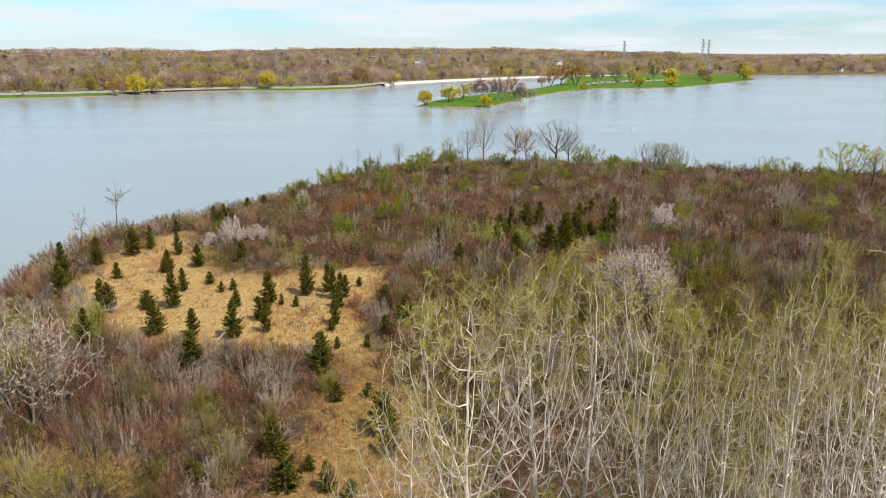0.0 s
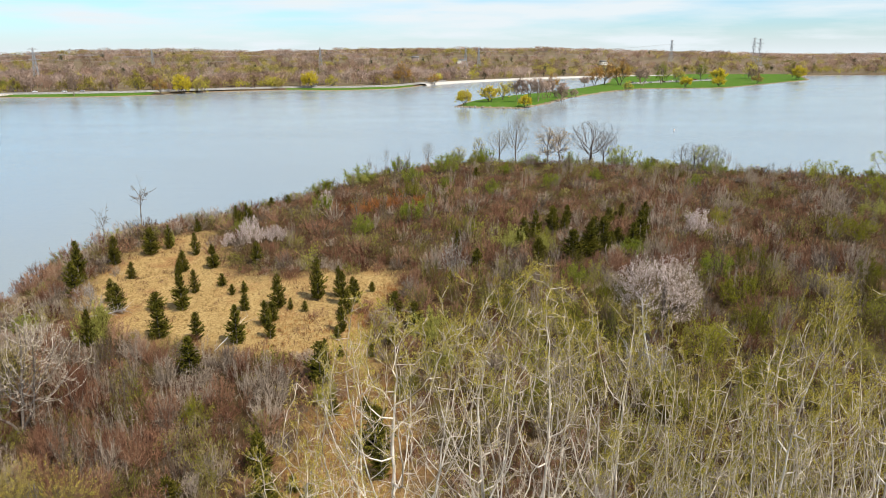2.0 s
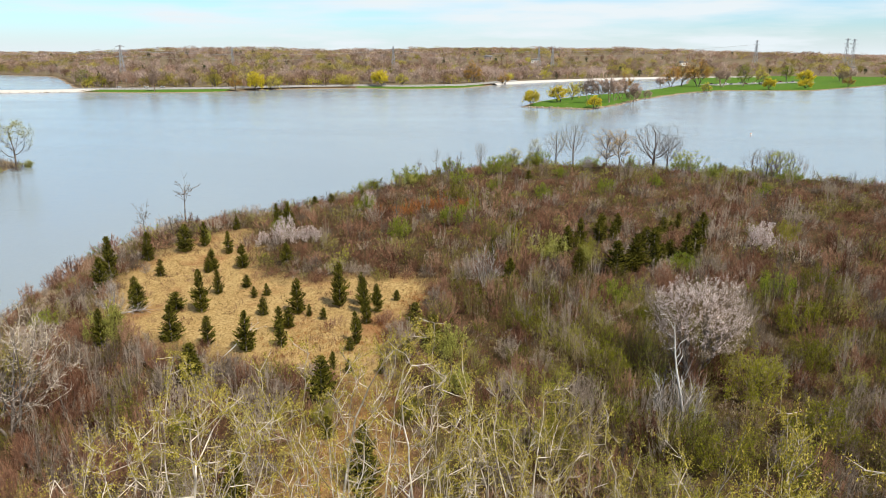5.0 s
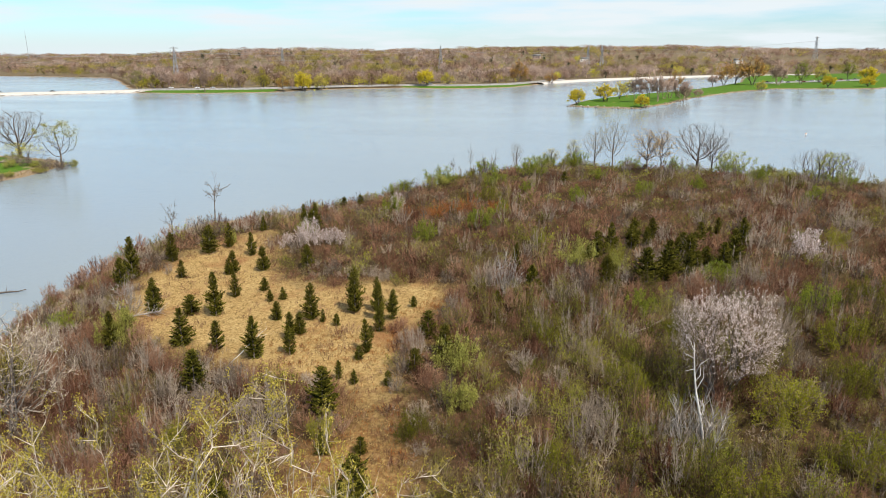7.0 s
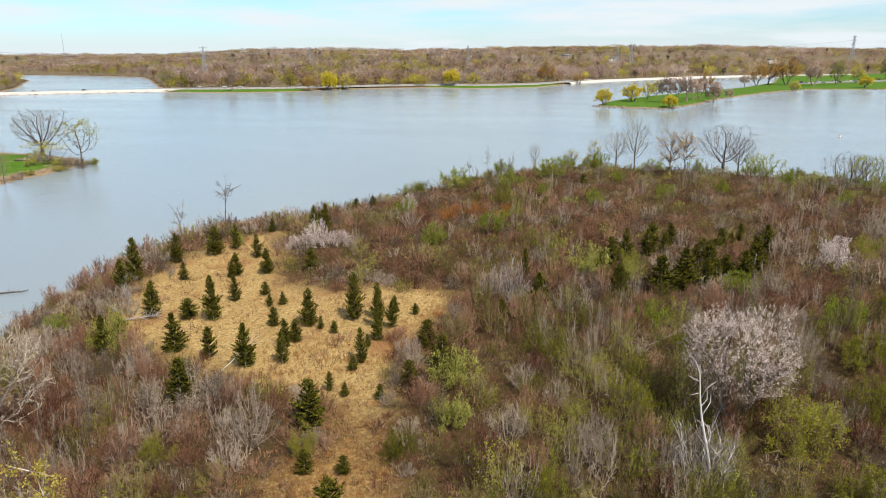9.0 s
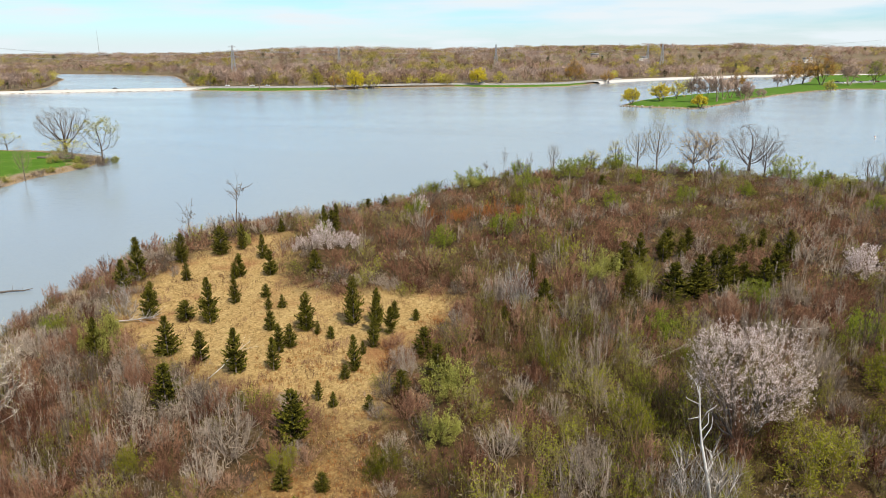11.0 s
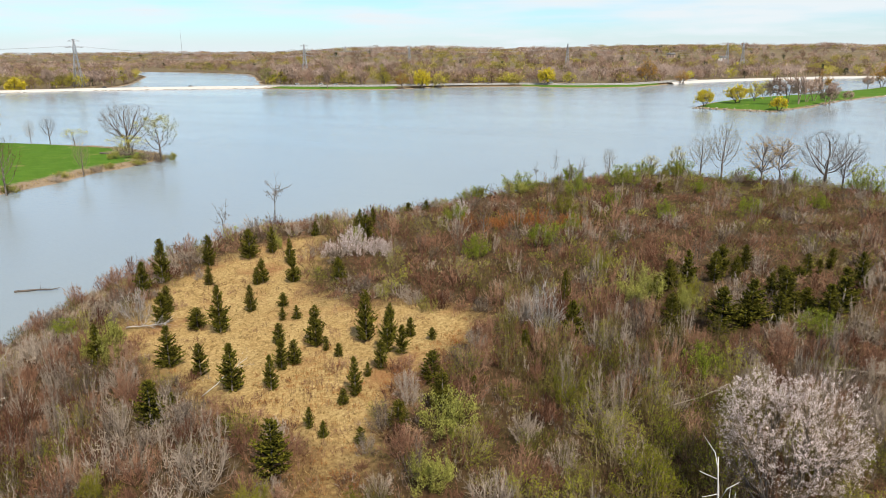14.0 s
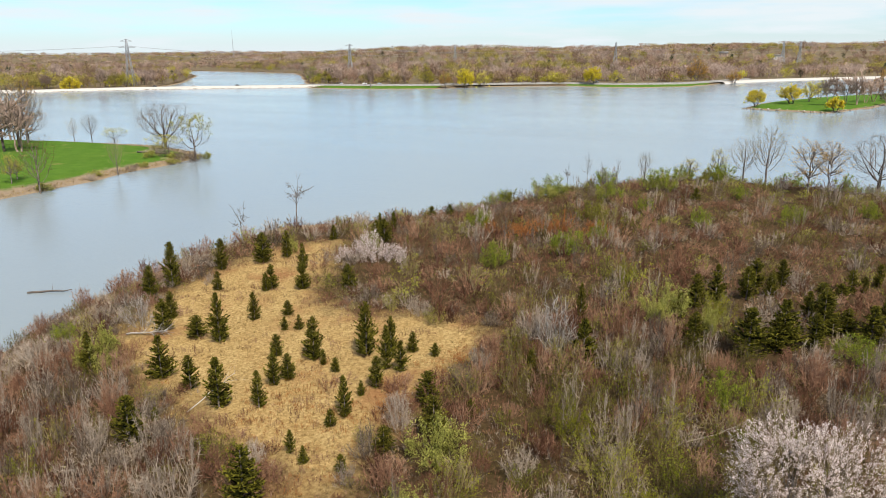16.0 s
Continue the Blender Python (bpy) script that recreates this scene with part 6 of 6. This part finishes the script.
# a bare dead tree leaning beside the flowering tree
def dead_pole(x, y, height, lean, seed):
    """A thin, peeling dead trunk that leans, with a few broken side limbs."""
    rng = np.random.default_rng(seed)
    k = np.linspace(0, 1, 9)
    line = np.stack([lean * k ** 1.4 * height + 0.16 * np.sin(7 * k), 0.10 * np.sin(5 * k + 1), k * height - 0.3], 1)
    wood = [pipe(line, 0.12 * (1 - k) ** 0.7 + 0.025, 6)]
    limbs = [pipe(np.array([line[6], line[6] + np.array([0.35, 0.1, 0.9]), line[6] + np.array([0.9, 0.0, 1.5])]), np.array([0.055, 0.04, 0.015]), 5)]
    for f in (0.42, 0.5, 0.63, 0.7, 0.8, 0.88, 0.93):
        s = line[int(f * 8)] + (line[int(f * 8) + 1] - line[int(f * 8)]) * (f * 8 % 1)
        w = rng.uniform(0, 6.28)
        a = s + np.array([math.cos(w), math.sin(w), rng.uniform(0.1, 0.9)]) * rng.uniform(0.5, 1.1)
        c = a + np.array([math.cos(w + 0.6), math.sin(w + 0.6), 0.7]) * rng.uniform(0.3, 0.9)
        limbs.append(pipe(np.array([s, a, c]), np.array([0.035, 0.022, 0.01]), 4))
    return [("trunk", tri_mesh("trunk", *join(wood), [M_DEAD], smooth=True)), *[("side_limb", tri_mesh("side_limb", *x, [M_DEAD], smooth=True)) for x in limbs]]


thing("dead_tree", stand(19.6, 67.0, ground_z(19.6, 67.0)), dead_pole(0, 0, 10.6, -0.14, 466), "tall thin bleached dead tree beside the flowering tree", "tree")

# brown bare bushes at the tip of the spit
for x, y, h, r in ((-163.5, 205, 4.2, 3.0), (-166, 201, 3.4, 2.6), (-170, 208, 3.2, 3.0), (-176, 203, 3.0, 3.2), (-183, 205, 2.6, 3.0), (-165, 182, 2.2, 2.4), (-162, 165, 2.0, 2.4)):
    thing("shrub", stand(x, y, ground_z(x, y), R.random() * 6.28, r, h), SHRUB_BARE[int(R.integers(0, 3))], "brown bare bush on the grassy bank", "shrub", "bare bank bushes")

# low growth on the grassy spit
for x, y, h, r in ((-172, 205, 2.2, 3.2), (-178, 199, 2.0, 3.0), (-166, 198, 1.8, 2.6), (-168, 188, 1.6, 2.4), (-166, 170, 1.8, 2.4), (-190, 213, 2.4, 3.4), (-160, 150, 1.8, 2.6), (-166, 212, 2.6, 2.6), (-178, 140, 2.4, 3.2)):
    thing("shrub", stand(x, y, ground_z(x, y), R.random() * 6.28, r, h), SHRUB_SAGE[int(R.integers(0, 2))], "yellowish low shrub on the grassy bank", "shrub", "bank shrubs")


# ---- vehicles ----
def box_arrays(x0, x1, y0, y1, z0, z1, pinch=0.0):
    v = np.array([(x, y, z) for z in (z0, z1) for x in (x0, x1) for y in (y0, y1)], float)
    c = np.array([(x0 + x1) / 2, (y0 + y1) / 2])
    v[4:, :2] = c + (v[4:, :2] - c) * (1 - pinch)
    t = np.array([(0, 2, 3), (0, 3, 1), (4, 5, 7), (4, 7, 6), (0, 1, 5), (0, 5, 4), (2, 6, 7), (2, 7, 3), (0, 4, 6), (0, 6, 2), (1, 3, 7), (1, 7, 5)])
    return v, t


def bevelled(name, arrays, mat, width):
    bm = bmesh.new()
    vs = [bm.verts.new(c) for c in arrays[0]]
    for t in arrays[1]:
        bm.faces.new([vs[i] for i in t])
    bmesh.ops.dissolve_limit(bm, angle_limit=0.02, verts=bm.verts[:], edges=bm.edges[:])
    bmesh.ops.bevel(bm, geom=bm.edges[:], offset=width, segments=2, affect="EDGES", profile=0.6)
    me = bpy.data.meshes.new(name)
    bm.to_mesh(me)
    bm.free()
    me.materials.append(mat)
    return me


M_PAINT = {n: material(n + "_car_paint", tuple(0.85 * v for v in c), c, 2.0, 0.3) for n, c in (("black", (0.025, 0.026, 0.03)), ("white", (0.75, 0.75, 0.74)), ("silver", (0.42, 0.43, 0.45)), ("red", (0.30, 0.03, 0.02)))}
M_GLASS = material("dark_car_glass", (0.02, 0.022, 0.025), (0.04, 0.045, 0.05), 1.0, 0.08)
M_TYRE = material("black_tyre", (0.015, 0.015, 0.015), (0.03, 0.03, 0.03), 3.0, 0.9)
CAR = {n: (bevelled("body", box_arrays(-2.3, 2.3, -0.9, 0.9, 0.35, 0.95), m, 0.12), bevelled("cabin", box_arrays(-1.5, 1.1, -0.82, 0.82, 0.93, 1.55, 0.18), M_GLASS, 0.08),
           bevelled("roof", box_arrays(-1.2, 0.8, -0.68, 0.68, 1.53, 1.6, 0.05), m, 0.03)) for n, m in M_PAINT.items()}
k12 = np.linspace(0, 2 * math.pi, 13)[:-1]
WHEEL = tri_mesh("wheel", np.concatenate([[(0.33 * math.cos(a), -0.1, 0.33 * math.sin(a)) for a in k12], [(0.33 * math.cos(a), 0.1, 0.33 * math.sin(a)) for a in k12], [(0, -0.12, 0), (0, 0.12, 0)]]),
                 np.array([t for i in range(12) for t in ((i, (i + 1) % 12, 12 + (i + 1) % 12), (i, 12 + (i + 1) % 12, 12 + i), (i, 24, (i + 1) % 12), (12 + i, 12 + (i + 1) % 12, 25))]), [M_TYRE])


def car(x, y, z, turn, colour, where):
    e = new("car")
    e.matrix_world = stand(x, y, z, turn)
    for nm, me in zip(("body", "cabin", "roof"), CAR[colour]):
        part(nm, me, e)
    for wx in (-1.45, 1.4):
        for wy in (-0.85, 0.85):
            w = part("wheel", WHEEL, e)
            w.location = (wx, wy, 0.33)
    return tagged(e, colour + " car " + where, "car", "cars")


for x, y, c in ((-597, 556, "black"), (-530, 606, "black"), (-566, 580, "silver")):
    car(x, y, 2.2, 0.6, c, "driving along the pale causeway")
for x, y, z, c, tn in ((-432, 657, 3.5, "white", 0.1), (-405, 661, 3.55, "white", 0.25), (-390, 666, 3.6, "silver", 0.25), (-190, 773.5, 3.5, "white", 0.0)):
    car(x, y, z, tn, c, "on the far shore road")
ribbon("car_park", [(165, 880, 1.15), (200, 915, 1.15), (250, 955, 1.15), (310, 1000, 1.15)], 26.0, 0.35, M_ROAD, "grey asphalt car park on the far lawn", "car park")
for k in range(14):
    f = 0.04 + 0.068 * k
    x, y = 165 + 145 * f, 880 + 120 * f
    off = 9.0 if k % 2 else -9.0
    car(x - 0.64 * off, y + 0.77 * off, 1.5, 0.7 + (0 if k % 3 else 3.14) + 1.57, ("white", "black", "silver", "white", "red", "white", "silver")[k % 7], "parked on the far car park")

# ---- buildings across the lake ----
M_WALL = material("pale_siding", (0.62, 0.60, 0.56), (0.80, 0.78, 0.74), 0.8, 0.8)
M_WALL_TAN = material("tan_brick_wall", (0.28, 0.20, 0.15), (0.42, 0.31, 0.24), 0.8, 0.85)
M_ROOF = material("grey_shingle_roof", (0.10, 0.095, 0.09), (0.22, 0.21, 0.20), 0.8, 0.85)
M_PANE = material("dark_window_pane", (0.02, 0.025, 0.03), (0.05, 0.06, 0.07), 0.5, 0.1)


def house(x, y, w, d, h, pitch, turn, wall, label, windows):
    e = new("house")
    e.matrix_world = stand(x, y, ground_z(x, y), turn)
    part("wall", bevelled("wall", box_arrays(-w / 2, w / 2, -d / 2, d / 2, -1.0, h), wall, 0.03), e)
    o = 0.5
    v = np.array([(-w / 2 - o, -d / 2 - o, h), (w / 2 + o, -d / 2 - o, h), (w / 2 + o, d / 2 + o, h), (-w / 2 - o, d / 2 + o, h), (-w / 2 - o, 0, h + pitch), (w / 2 + o, 0, h + pitch)], float)
    t = np.array([(0, 1, 5), (0, 5, 4), (2, 3, 4), (2, 4, 5), (0, 4, 3), (1, 2, 5), (0, 3, 2), (0, 2, 1)])
    part("roof", tri_mesh("roof", v, t, [M_ROOF]), e)
    for k in range(windows):
        wx = -w / 2 + w * (k + 0.5) / windows
        g = part("window", bevelled("window", box_arrays(wx - 0.6, wx + 0.6, -d / 2 - 0.06, -d / 2 + 0.1, h * 0.35, h * 0.8), M_PANE, 0.02), e)
    return tagged(e, label, "house", "houses")


for x, y, w, d, h, pi, tn, wall, label, wn_ in (
        (790, 1342, 46, 16, 5.0, 4.0, 0.1, M_WALL_TAN, "long low tan building with a dark roof", 9), (728, 1345, 13, 10, 6.5, 5.0, 0.2, M_WALL, "white house with a steep grey roof", 3),
        (640, 1420, 14, 10, 6.0, 3.5, 0.0, M_WALL_TAN, "tan house among far trees", 3), (520, 1440, 15, 10, 6.0, 3.5, 0.3, M_WALL, "white house among far trees", 3),
        (230, 1500, 14, 10, 6.0, 3.5, 0.3, M_WALL, "white house among far trees", 3), (-60, 1480, 16, 11, 6.0, 3.5, 0.1, M_WALL, "white house on the wooded hill", 3),
        (-160, 1530, 15, 10, 6.0, 3.5, -0.1, M_WALL_TAN, "tan house on the wooded hill", 3)):
    house(x, y, w, d, h, pi, tn, wall, label, wn_)

# ---- pale stones on the bank ----
def stone_meshes(seed):
    rng = np.random.default_rng(seed)
    e = np.array([[math.cos(6.283 * i / 7) * r, math.sin(6.283 * i / 7) * r * 0.7, z] for z, r in ((-0.2, 0.8), (0.2, 1.0), (0.5, 0.72)) for i in range(7)] + [[0, 0, 0.58]]) * rng.uniform(0.82, 1.15, (22, 1))
    i = np.arange(14)
    n = i // 7 * 7 + (i + 1) % 7
    k = np.arange(14, 21)
    t = np.concatenate([np.stack([i, n, n + 7], 1), np.stack([i, n + 7, i + 7], 1), np.stack([k, 14 + (k + 1) % 7, np.full(7, 21)], 1)])
    return tri_mesh("stone", e, t, [M_STONE])


STONES = [stone_meshes(800 + k) for k in range(4)]
for p, q, n in (((-20, 512), (24, 497.5), 9), ((47, 546), (66, 609), 5), ((70, 618), (115, 711), 6)):
    for k in range(n):
        f = (k + R.uniform(0.1, 0.9)) / n
        x, y = p[0] + (q[0] - p[0]) * f, p[1] + (q[1] - p[1]) * f + 1.2
        o = new("shore_stone", STONES[int(R.integers(0, 4))])
        o.matrix_world = stand(x, y, max(ground_z(x, y), 0.05), R.random() * 6.28, R.uniform(0.4, 0.9), R.uniform(0.4, 0.9))
        tagged(o, "pale boulder on the grassy bank by the water", "stone", "bank stones")


# ---- buoy ----
M_BUOY = material("white_buoy_paint", (0.40, 0.41, 0.41), (0.58, 0.59, 0.58), 2.0, 0.4)
M_BAND = material("orange_band", (0.60, 0.18, 0.03), (0.75, 0.25, 0.05), 2.0, 0.5)
buoy = new("buoy")
buoy.location = (93, 356, 0)
buoy.scale = (0.75, 0.75, 0.75)
ring = [(0, 0, -0.3), (0, 0, 0.0), (0, 0, 0.5), (0, 0, 1.1), (0, 0, 1.3)]
part("float", tri_mesh("float", *tubes(np.array(ring[:-1], float), np.array(ring[1:], float), [0.5, 0.62, 0.45, 0.3], [0.62, 0.45, 0.3, 0.1], 10), [M_BUOY], smooth=True), buoy)
part("band", tri_mesh("band", *tubes(np.array([(0, 0, 0.62)], float), np.array([(0, 0, 0.86)], float), [0.46], [0.4], 10), [M_BAND]), buoy)
tagged(buoy, "white marker buoy with an orange band on the lake", "buoy")
